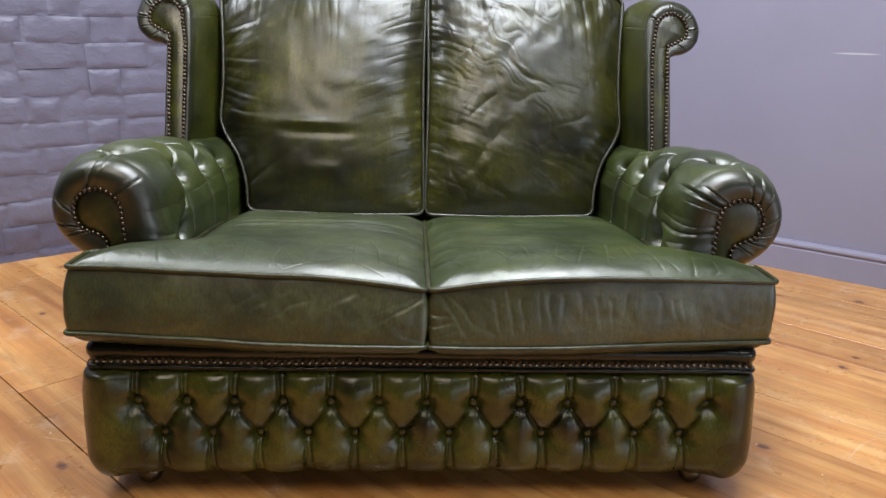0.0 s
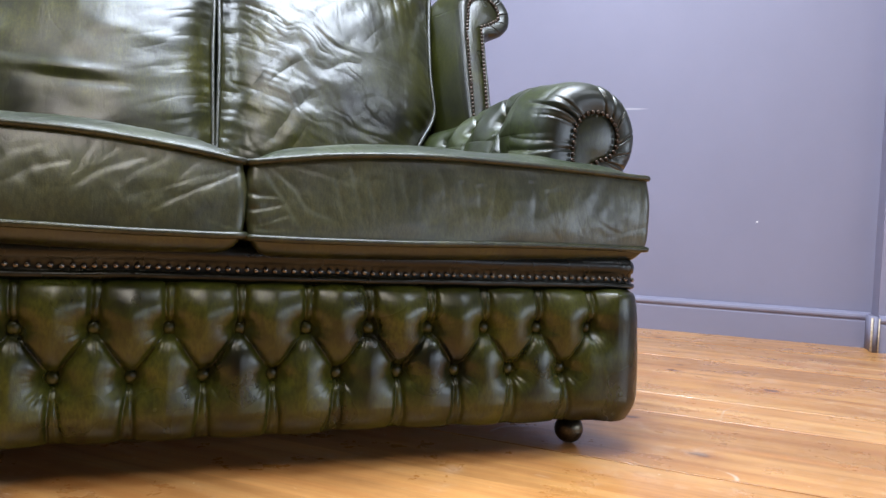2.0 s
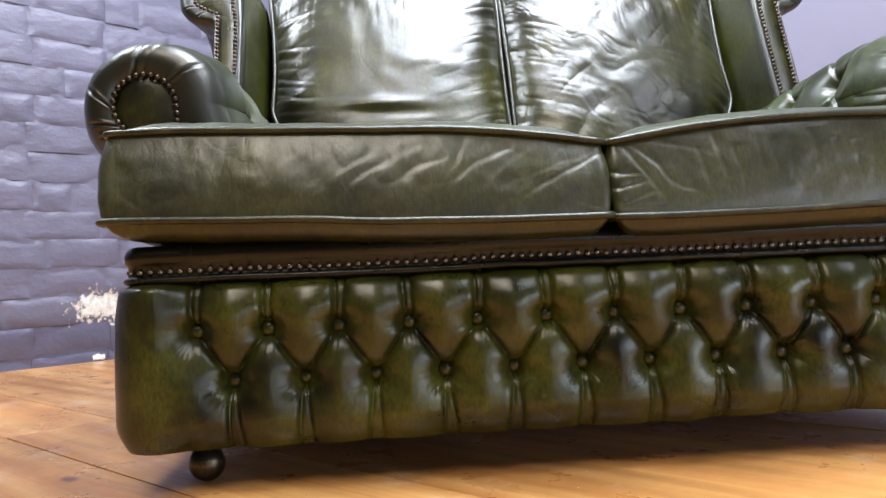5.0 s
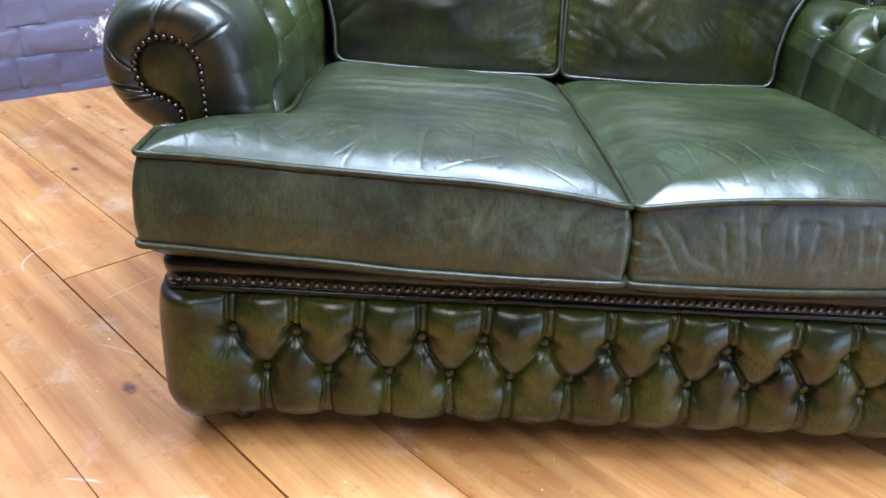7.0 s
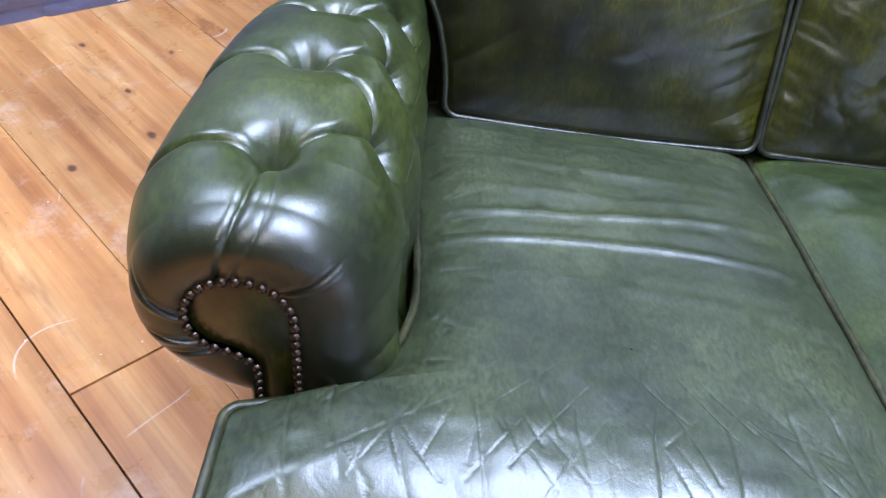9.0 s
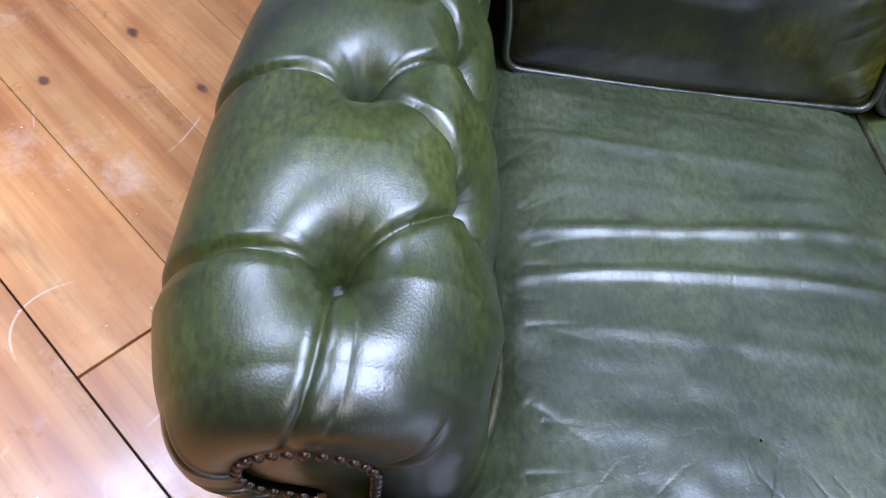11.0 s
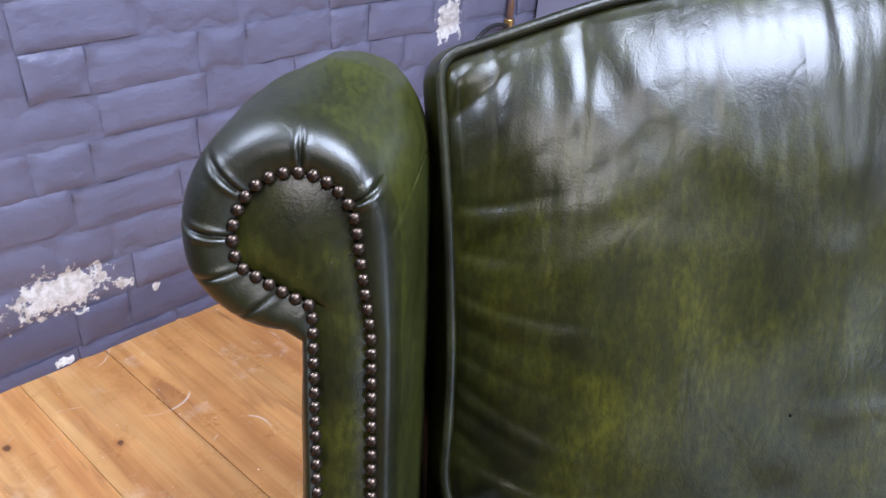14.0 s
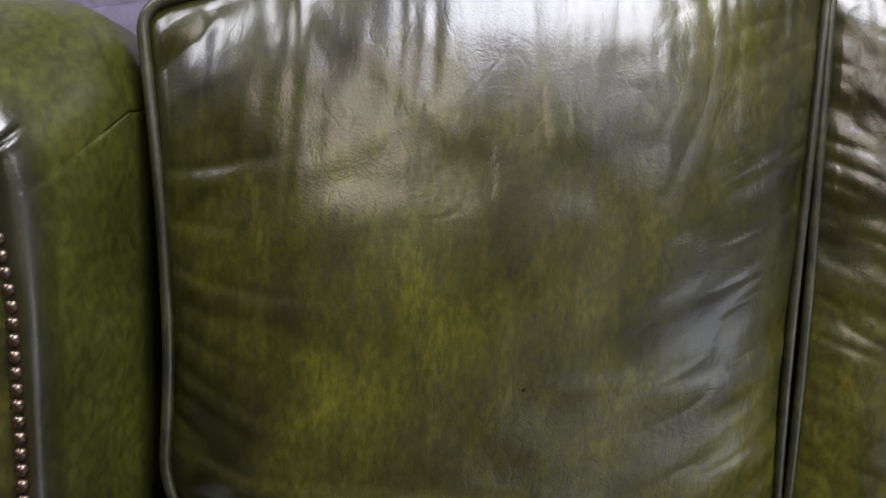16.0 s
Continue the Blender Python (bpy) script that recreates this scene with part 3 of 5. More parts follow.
A = CORNER - LEFT_DIR * SIDE
B = CORNER + RIGHT_DIR * SIDE
C = A + (B - CORNER)
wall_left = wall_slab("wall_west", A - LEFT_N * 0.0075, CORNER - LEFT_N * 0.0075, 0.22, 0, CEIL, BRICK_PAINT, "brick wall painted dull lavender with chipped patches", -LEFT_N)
wall_slab("wall_north", CORNER, B, 0.22, 0, CEIL, WALL_PAINT, "smooth plaster wall painted dull lavender", -RIGHT_N)
# east wall, built round its window opening
we = bmesh.new()
pieces, last = [], 0.0
for ws, ww, z0, z1, _ in WINDOWS:
    pieces += [(last, ws - ww / 2, 0, CEIL), (ws - ww / 2, ws + ww / 2, 0, z0), (ws - ww / 2, ws + ww / 2, z1, CEIL)]
    last = ws + ww / 2
for s0, s1, z0, z1 in pieces + [(last, SIDE, 0, CEIL)]:
    r = bmesh.ops.create_cube(we, size=1)
    bmesh.ops.scale(we, vec=(s1 - s0, 0.2, z1 - z0), verts=r["verts"])
    bmesh.ops.translate(we, vec=((s0 + s1) / 2, 0.1, (z0 + z1) / 2), verts=r["verts"])
wall_east = part("wall_east", we, FAR_WALL, None, "plain grey wall with two wide windows")
wall_east.matrix_world = Matrix.Translation(B) @ Matrix.Rotation(math.atan2(-LEFT_DIR.y, -LEFT_DIR.x), 4, "Z")
tagged(wall_east, category="wall", kind="structure")
for k, (ws, ww, z0, z1, _) in enumerate(WINDOWS):
    win = thing(f"window_{k + 1}", "low wide white-framed window letting in daylight", "window", kind="structure")
    win.matrix_world = wall_east.matrix_world @ Matrix.Translation((ws, 0.12, 0))
    zm, hh = (z0 + z1) / 2, z1 - z0 - 0.12
    for x, z, w, h in ((0, z0 + 0.03, ww, 0.06), (0, z1 - 0.03, ww, 0.06), (-ww / 2 + 0.03, zm, 0.06, hh), (ww / 2 - 0.03, zm, 0.06, hh), (0, zm, 0.05, hh)):
        part("window_frame", box(w, 0.05, h, 0.005, (x, 0, z)), CEILING, win)
wall_slab("wall_south", A, C, 0.2, 0, CEIL, CREAM_WALL, "plain cream wall of the room", (A - CORNER).normalized())
PIER = 0.11
for name, s0, s1, deep, label in (("wall_pier_1", 0.0, 0.385, 0.09, "shallow lavender plaster pier beside the corner"), ("wall_pier_2", 2.885, SIDE, PIER, "shallow lavender plaster pier with scuffed skirting")):
    wall_slab(name, CORNER + RIGHT_DIR * s0 + RIGHT_N * 0.0, CORNER + RIGHT_DIR * s1, deep, 0, CEIL, WALL_PAINT, label, RIGHT_N)
ce = box(SIDE * 1.1, SIDE * 1.1, 0.15)
ceiling = part("ceiling", ce, CEILING, None, "plain grey ceiling")
ceiling.matrix_world = Matrix.Translation(((CORNER + C) / 2) + Vector((0, 0, CEIL + 0.075))) @ Matrix.Rotation(math.atan2(RIGHT_DIR.y, RIGHT_DIR.x), 4, "Z")
tagged(ceiling, category="ceiling", kind="structure")
for x, y, lx, ly, _, _, turn in LAMPS:
    lamp = thing("ceiling_light", "flat white ceiling light panel with thin metal frame", "ceiling light", "ceiling light panels")
    lamp.matrix_world = Matrix.Translation((x, y, CEIL - 0.05)) @ Matrix.Rotation(radians(turn), 4, "Z")
    for dx, dy, sx, sy in ((0, ly / 2 + 0.02, lx + 0.08, 0.04), (0, -ly / 2 - 0.02, lx + 0.08, 0.04), (lx / 2 + 0.02, 0, 0.04, ly), (-lx / 2 - 0.02, 0, 0.04, ly)):
        part("frame", box(sx, sy, 0.05, 0.004, (dx, dy, 0.025)), STEEL, lamp)
    part("backing", box(lx, ly, 0.012, 0, (0, 0, 0.044)), CEILING, lamp)


# skirting board with a rounded top
def skirting(name, a, b, label):
    d = (b - a)
    prof = [(0, 0), (0.020, 0), (0.020, 0.088), (0.017, 0.091), (0.017, 0.095), (0.022, 0.099), (0.024, 0.105), (0.022, 0.112), (0.014, 0.118), (0, 0.120)]
    V, F = [], []
    for s in (0, 1):
        for q, z in prof:
            v = a + d * s + RIGHT_N * q
            V.append((v.x, v.y, z))
    k = len(prof)
    for i in range(k - 1):
        F.append((i, i + k, i + k + 1, i + 1))
    F += [tuple(range(k)), tuple(range(k, 2 * k))[::-1]]
    me = mesh_from(name, V, F, smooth=False)
    me.materials.append(WALL_PAINT)
    return tagged(new(name, me), label, "skirting board", kind="structure")


skirting("baseboard", CORNER + RIGHT_DIR * 0.39, CORNER + RIGHT_DIR * 2.88, "lavender painted wooden skirting board with rounded top")
PS = CORNER + RIGHT_N * PIER
sk2 = skirting("baseboard_pier", PS + RIGHT_DIR * 2.885, PS + RIGHT_DIR * SIDE, "lavender painted skirting board round the pier")
# worn corner of the pier's skirting: end return and a bare edge
c0 = PS + RIGHT_DIR * 2.885
ret = box(0.020, PIER + 0.02, 0.115, 0.002)
ob = part("baseboard_return", ret, WALL_PAINT, None, "short lavender skirting return with chipped paint")
ob.matrix_world = Matrix.Translation((c0 + RIGHT_DIR * -0.010 - RIGHT_N * (PIER / 2 - 0.012)) + Vector((0, 0, 0.0575))) @ Matrix.Rotation(math.atan2(RIGHT_DIR.y, RIGHT_DIR.x), 4, "Z")
tagged(ob, category="skirting board", kind="structure")
for q, w in ((-0.0205, 0.006), (0.0, 0.004)):
    ob = part("trim_bare_edge", box(w, 0.005, 0.112, 0.001), BARE, None, "bare wood edge where paint has chipped off")
    ob.matrix_world = Matrix.Translation(c0 + RIGHT_DIR * q + RIGHT_N * 0.0245 + Vector((0, 0, 0.056))) @ Matrix.Rotation(math.atan2(RIGHT_DIR.y, RIGHT_DIR.x), 4, "Z")
    tagged(ob, category="trim", kind="structure")

# conduit and cable in the corner
con = thing("conduit", "thin rusty metal conduit with brass end and black cable", "pipe")
cp = CORNER - LEFT_DIR * 0.222 + LEFT_N * 0.015
part("pipe", tube([(cp.x, cp.y, z) for z in np.linspace(0.575, 2.6, 12)], 0.011, 10), CONDUIT, con)
part("fitting", tube([(cp.x, cp.y, z) for z in (0.545, 0.555, 0.58, 0.585)], 0.015, 10), BRASS, con, "brass end fitting")
cab = []
for t in np.linspace(0, 1, 24):
    q = cp - LEFT_DIR * (0.22 * t) + LEFT_N * 0.004
    cab.append((q.x, q.y, 0.560 - 0.10 * t * t + 0.03 * math.sin(3.1 * t)))
part("cable", tube(cab, 0.006, 8), CABLE, con, "black sagging cable")
part("bracket", box(0.05, 0.03, 0.02, 0.003, (cp.x, cp.y, 0.74)), CONDUIT, con)

# ---------------------------------------------------------------- sofa frame
sofa = thing("sofa", "two-seat wingback sofa in antique green buttoned leather", "sofa")

S = 0.0862
TOP_Z, LOW_Z = 0.192, 0.131
BASE_TOP, BASE_LOW = 0.248, 0.051


def front_panel():
    """Deep-buttoned front of the base, turning round both ends."""
    xc, rc, side = 0.560, 0.026, 0.20
    arc = rc * math.pi / 2
    ulen = xc + arc + side
    u = np.concatenate([np.linspace(-ulen, -xc, 50)[:-1], np.linspace(-xc, xc, 760), np.linspace(xc, ulen, 50)[1:]])
    v = np.linspace(BASE_LOW, BASE_TOP + 0.004, 132)
    U, V = np.meshgrid(u, v, indexing="ij")
    tops = [((i - 6) * S, TOP_Z) for i in range(13)]
    lows = [((i - 5.5) * S, LOW_Z) for i in range(12)]
    soft, thin = [], []
    for i, (bx, bz) in enumerate(tops):
        lean = 0.003 * math.sin(3.7 * i)
        soft.append((bx, bz, bx + lean, BASE_TOP + 0.01, 0.018, 0.012, 0.0125))
        for q, d in ((-0.0055, 0.0085), (0.0060, 0.0065)):
            thin.append((bx + 0.6 * q, bz + 0.006, bx + q + lean, BASE_TOP + 0.01, d, d, 0.0016))
    for i, (bx, bz) in enumerate(lows):
        lean = 0.004 * math.sin(2.3 * i + 1)
        soft.append((bx, bz, bx + lean, BASE_LOW - 0.02, 0.018, 0.010, 0.0125))
        for q, d in ((-0.0085, 0.0085), (0.0090, 0.0075)):
            thin.append((bx + 0.25 * q, bz - 0.006, bx + q + lean, BASE_LOW - 0.01, d, 0.6 * d, 0.0016))
        for tx, tz in (tops[i], tops[i + 1]):
            soft.append((bx, bz, tx, tz, 0.018, 0.018, 0.0140))
            thin.append((bx, bz, tx, tz, 0.0060, 0.0060, 0.0016))
    D = tuft_depth(U, V, tops + lows, soft, 0.040, 0.0185)
    D = D + segments_depth(U, V, thin)
    for k, (bu, bv) in enumerate(tops + lows):
        r, a = np.hypot(U - bu, V - bv), np.arctan2(V - bv, U - bu)
        D = D + 0.0018 * np.exp(-((r - 0.020) / 0.011) ** 2) * np.clip(vnoise(np.cos(a) * 11 + 3 * k, np.sin(a) * 11, k), 0, 1) * (0.25 + 0.75 * np.clip(-np.sin(a), 0, 1))
    pil = 0.034 + 0.0025 * vnoise(U * 14, V * 10, 3) + 0.0004 * vnoise(U * 60, V * 28, 5)
    h = pil - D
    # tucked in at the top, curving under at the hem
    mid = 1 - 0.75 * np.clip((np.abs(U) - 0.53) / 0.03, 0, 1)
    h -= 0.021 * mid * np.clip((V - 0.203) / 0.048, 0, 1) ** 1.6 + 0.02 * np.exp(-(BASE_TOP + 0.004 - V) / 0.003)
    h -= 0.024 * (0.4 + 0.6 * mid) * np.clip((BASE_LOW + 0.038 - V) / 0.038, 0, 1) ** 2
    h += 0.004 * np.exp(-((np.abs(U) - 0.58) / 0.05) ** 2) * np.clip((0.23 - V) / 0.1, 0, 1)
    a = np.clip((np.abs(U) - xc) / rc, 0, math.pi / 2)
    back = np.clip(np.abs(U) - xc - arc, 0, None)
    sg = np.sign(U)
    nx, ny = sg * np.sin(a), -np.cos(a)
    X = sg * np.minimum(np.abs(U), xc) + rc * nx - 0.007 * np.clip((U - 0.53) / 0.04, 0, 1)
    Y = rc + rc * ny + back
    hem = 0.004 * vnoise(U * 9, U * 0, 8)
    X, Y, Z = X + nx * h, Y + ny * h, V + hem * np.clip((BASE_LOW + 0.02 - V) / 0.03, 0, 1)
    W = np.stack([X, Y, Z], -1).reshape(-1, 3)
    me = mesh_from("front_panel", W, grid_faces(len(u), len(v), flip=False))
    return me, tops, lows


me, tops, lows = front_panel()
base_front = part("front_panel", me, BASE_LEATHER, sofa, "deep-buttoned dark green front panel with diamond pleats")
for bx, bz in tops + lows:
    put_button(BUTTON_BASE, (bx, 0.0000, bz), (0, -1, 0.05), base_front)

# carcass and sides
part("side_panel", box(0.05, 0.80, 0.33, 0.012, (-0.588, 0.56, 0.22)), OLIVE, sofa)
part("side_panel", box(0.05, 0.80, 0.33, 0.012, (0.588, 0.56, 0.22)), OLIVE, sofa)
part("seat_deck", box(1.14, 0.88, 0.16, 0.01, (0, 0.48, 0.205)), LINING, sofa, "dark lined seat platform")
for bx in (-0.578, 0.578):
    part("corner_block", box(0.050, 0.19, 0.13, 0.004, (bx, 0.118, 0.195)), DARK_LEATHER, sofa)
part("underside", box(1.14, 0.86, 0.02, 0.004, (0, 0.48, 0.070)), LINING, sofa)


def swept_profile(name, prof, halfw, rc, yback):
    """A moulding along the front that turns back at both ends. prof: (out, z)."""
    path = []
    for x in np.linspace(-halfw, halfw, 90):
        path.append((x, 0.0, 0.0, -1.0))
    arc = []
    for a in np.linspace(0, math.pi / 2, 8)[1:]:
        arc.append((halfw, rc, math.sin(a), -math.cos(a)))
    pts = [(-x, y, -nx, ny) for x, y, nx, ny in arc[::-1]]
    pts = [(-halfw, yback, -1.0, 0.0)] + pts + [(x, rc, 0.0, -1.0) for x, *_ in path] + arc + [(halfw, yback, 1.0, 0.0)]
    V = []
    for x, y, nx, ny in pts:
        for q, z in prof:
            V.append((x + nx * (rc + q), y + ny * (rc + q), z + 0.0012 * float(vnoise(x * 12, z * 0, 2))))
    return mesh_from(name, V, grid_faces(len(pts), len(prof), flip=True))


band = [(-0.03, 0.2995)] + [(-0.010 + 0.014 * math.sin(a), 0.2855 + 0.0135 * math.cos(a)) for a in np.linspace(0, 1.5, 7)] + [(0.003, 0.277), (0.000, 0.2755), (0.000, 0.262), (0.0015, 0.2605)] + \
    [(0.0015 + 0.0045 * math.sin(a), 0.2565 + 0.0042 * math.cos(a)) for a in np.linspace(0.2, 2.9, 7)] + [(-0.006, 0.249), (-0.012, 0.244)]
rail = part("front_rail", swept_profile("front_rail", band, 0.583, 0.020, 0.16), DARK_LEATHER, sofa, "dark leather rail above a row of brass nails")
for i in range(100):
    x = -0.595 + i * 1.19 / 99
    put_nail((x + 0.0004 * math.sin(i * 7.1), -0.0012, 0.2672 + 0.0012 * float(vnoise(x * 12, 0, 2)) + 0.0005 * math.sin(i * 3.3)), (0, -1, 0.1), rail, RAIL_NAIL)


def rolled(F, P, front, depth_round, back, n_round, n_body, disp, sx, taper=0.0, droop=0.0, forward=0.0, dx=0.0):
    """A rolled arm or wing: F the facing's outline and P the body's, both (X, z) rows; front(z) the facing's plane; back the far end."""
    rows = []
    for k in range(n_round):
        a = (k / (n_round - 1)) * math.pi / 2
        w = math.sin(a) ** 0.9
        Q = F + (P - F) * w
        y = front(F[:, 1] + (P[:, 1] - F[:, 1]) * w) + depth_round * (1 - math.cos(a)) - forward * math.sin(2 * a)
        rows.append(np.stack([Q[:, 0], y, Q[:, 1]], 1))
    y0 = rows[-1][:, 1]
    for k in range(1, n_body + 1):
        t = k / n_body
        rows.append(np.stack([P[:, 0], y0 + (back - y0) * t, P[:, 1]], 1))
    G = np.array(rows)
    if taper:
        # the roll dips and draws in to meet the wing
        kx = np.interp(G[..., 1], (0.20, 0.31, 0.43, 0.55, 0.60, 0.65, 0.70), (1.0, 0.98, 0.95, 0.875, 0.795, 0.68, 0.55))
        kz = np.interp(G[..., 1], (0.18, 0.30, 0.40, 0.50, 0.60, 0.68), (1.0, 0.96, 0.90, 0.79, 0.60, 0.48))
        up = np.clip((G[..., 2] - 0.36) / 0.06, 0, 1)
        G[..., 0] = np.where(G[..., 0] > 0.50, 0.50 + (G[..., 0] - 0.50) * (1 + (kx - 1) * up), G[..., 0])
        G[..., 2] = np.where(G[..., 2] > 0.50, 0.50 + (G[..., 2] - 0.50) * kz, G[..., 2])
    if droop:
        G[..., 2] -= droop * np.clip(G[..., 1] - 0.835, 0, None) * np.clip((G[..., 2] - 0.6) / 0.25, 0, 1)
    du = np.gradient(G, axis=1)
    dv = np.gradient(G, axis=0)
    N = np.cross(du, dv)
    N /= np.linalg.norm(N, axis=2)[..., None] + 1e-9
    # outward: away from the roll's own middle
    mid = G.mean(axis=1, keepdims=True)
    if (N * (G - mid)).sum() < 0:
        N = -N
    s = np.r_[0, np.cumsum(np.linalg.norm(np.diff(P, axis=0), axis=1))]
    Sg = np.broadcast_to(s[None, :], G.shape[:2])
    G = G + N * disp(Sg, G[..., 1], G)[..., None]
    G[..., 0] = (G[..., 0] + dx) * sx
    flip = sx > 0
    return G, N, s, flip


def arm_curves():
    q = lambda a, cx, cz, r: (cx + r * np.cos(np.radians(a)), cz + r * np.sin(np.radians(a)))
    P, F = [], []
    for t in np.linspace(0, 1, 14)[:-1]:
        P.append((0.612, 0.34 + 0.062 * t))
        F.append((0.603, 0.36 + 0.082 * t))
    ax, az = q(-52, 0.615, 0.504, 0.0435)
    for t in np.linspace(0, 1, 28)[:-1]:
        P.append(q(-86 + 66 * t, 0.607, 0.505, 0.103))
        F.append(((1 - t) ** 2 * 0.603 + 2 * t * (1 - t) * 0.604 + t * t * ax, (1 - t) ** 2 * 0.442 + 2 * t * (1 - t) * 0.459 + t * t * az))
    for t in np.linspace(0, 1, 110)[:-1]:
        P.append(q(-20 + 200 * t, 0.607, 0.505, 0.103))
        F.append(q(-52 + 232 * t, 0.615, 0.504, 0.0435))
    for t in np.linspace(0, 1, 44):
        P.append((0.504 - 0.036 * math.sin(t * 1.57), 0.505 - 0.175 * t))
        F.append((0.5715 - 0.005 * t, 0.504 - 0.144 * t))
    return np.array(F), np.array(P)


def tuck_depth(Sg, n_round, tucks):
    """Gathers drawn in under the nails: (place along the outline, depth, reach as a share of the rounded edge, width)."""
    rows = np.arange(Sg.shape[0])[:, None] / (n_round - 1)
    D = np.zeros_like(Sg)
    for c, d, reach, w in tucks:
        env = np.clip(rows / 0.10, 0, 1) * np.clip((reach - rows) / (0.55 * reach), 0, 1)
        r = np.abs(Sg - c)
        D = D + d * env * (np.exp(-r / w) - 0.30 * np.exp(-((r - 3.2 * w) / (2.0 * w)) ** 2))
    return D


def denser(F, P, count):
    d = np.r_[0, np.cumsum(np.linalg.norm(np.diff(P, axis=0), axis=1))]
    t = np.linspace(0, d[-1], count)
    re = lambda Q: np.stack([np.interp(t, d, Q[:, 0]), np.interp(t, d, Q[:, 1])], 1)
    return re(F), re(P)


def near_s(P, s, x, z):
    return float(s[np.argmin((P[:, 0] - x) ** 2 + (P[:, 1] - z) ** 2)])


def walk_nails(line, pitch):
    d = np.r_[0, np.cumsum(np.linalg.norm(np.diff(line, axis=0), axis=1))]
    t = np.arange(pitch / 2, d[-1], pitch)
    return np.stack([np.interp(t, d, line[:, 0]), np.interp(t, d, line[:, 1])], 1)


def facing_mesh(name, F, front, sx, out):
    """The flat upholstered facing inside the nails, slightly domed."""
    c = F.mean(axis=0)
    # the mid line of the facing: pair the first and the last points
    n = len(F)
    half = n // 2
    A, B = F[:half], F[::-1][:half]
    V = []
    k = 9
    for a, b in zip(A, B):
        for i in range(k):
            t = i / (k - 1)
            x, z = a + (b - a) * t
            w = np.linalg.norm(b - a)
            V.append((sx * x, float(front(np.array([z]))[0]) - out - 0.60 * w * t * (1 - t) * 0.5, z))
    return mesh_from(name, V, grid_faces(half, k, flip=sx < 0))


def build_arm(sx):
    F, P = denser(*arm_curves(), 520)
    dx = -0.013 if sx > 0 else 0.0
    front = lambda z: np.full_like(z, 0.140) - 0.04 * (0.50 - z) * 0
    s = np.r_[0, np.cumsum(np.linalg.norm(np.diff(P, axis=0), axis=1))]
    st, sm, sl = near_s(P, s, 0.605, 0.608), near_s(P, s, 0.515, 0.551), near_s(P, s, 0.470, 0.450)
    so = near_s(P, s, 0.719, 0.505)
    ytop, ymid = (0.242, 0.400, 0.545), (0.320, 0.462, 0.605)
    buttons = [(st, y) for y in ytop] + [(sm, y) for y in ymid] + [(sl, 0.252)]
    soft, thin, pleats = [], [], []
    for i, y in enumerate(ytop):
        # outward over the roll: deep at the button, then a thin overlapping pleat
        soft.append((st, y, st - 0.030, y + 0.003, 0.020, 0.003, 0.0085))
        thin.append((st, y, st - 0.085, y + 0.006, 0.0110, 0.0095, 0.0018))
        thin.append((st - 0.085, y + 0.006, st - 0.24, y + 0.012, 0.0095, 0.0070, 0.0016))
        pleats.append((st, y, st - 0.24, y + 0.012, 0.0060, 0.0030, 0.0030, 0.018))
        for j in (i - 1, i):
            if 0 <= j < 3:
                soft.append((st, y, sm, ymid[j], 0.0085, 0.0085, 0.0090))
                thin.append((st, y, sm, ymid[j], 0.0090, 0.0090, 0.0018))
        lean = 0.012 * math.sin(2.1 * i + sx)
        soft.append((sm, ymid[i], sl + 0.10, ymid[i] - 0.012 + lean, 0.015, 0.013, 0.0180))
        thin.append((sm, ymid[i], sl + 0.10, ymid[i] - 0.012 + lean, 0.0065, 0.0045, 0.0022))
    soft.append((sm, ymid[0], sl, 0.252, 0.010, 0.012, 0.0110))
    thin.append((sm, ymid[0], sl, 0.252, 0.0050, 0.0060, 0.0022))
    soft.append((sl, 0.252, sl + 0.10, 0.262, 0.010, 0.007, 0.0080))
    thin.append((sl, 0.252, sl + 0.10, 0.262, 0.006, 0.005, 0.0024))
    at = lambda deg: near_s(P, s, 0.607 + 0.103 * math.cos(radians(deg)), 0.505 + 0.103 * math.sin(radians(deg)))
    if sx < 0:
        # a stitched band from the first button to the facing
        thin.append((st - 0.003, ytop[0], st - 0.012, 0.139, 0.0075, 0.0050, 0.0022))
        thin.append((st + 0.012, 0.139, st + 0.010, ytop[0] - 0.010, 0.0012, 0.0009, 0.0020))
        tucks = [(at(20), 0.0040, 0.75, 0.0022), (at(-12), 0.0040, 0.60, 0.0022), (at(-28), 0.0030, 0.5, 0.002), (at(140), 0.0034, 0.7, 0.0022)]
    else:
        # two broad folded bands over the roll, gathers round the outer side
        thin.append((at(82), 0.139, at(84), 0.20, 0.0050, 0.0008, 0.0018))
        thin.append((at(64), 0.139, at(62), 0.20, 0.0055, 0.0008, 0.0018))
        tucks = [(at(148), 0.0070, 1.2, 0.0026), (at(136), 0.0022, 0.8, 0.0018), (at(160), 0.0018, 0.9, 0.0016), (at(44), 0.0026, 0.8, 0.0017),
                 (at(12), 0.0032, 0.8, 0.0018), (at(-12), 0.0020, 0.7, 0.0017), (at(-32), 0.0034, 0.8, 0.0019), (at(-52), 0.0024, 0.7, 0.0018)]
        # the seam across the inner face
        thin.append((at(180) + 0.030, 0.139, at(180) + 0.026, 0.235, 0.0050, 0.0060, 0.0018))
        thin.append((at(180) + 0.014, 0.139, at(180) + 0.006, 0.225, 0.0016, 0.0020, 0.0016))
    soft.append((sl, 0.252, sl - 0.01, 0.15, 0.008, 0.004, 0.0060))

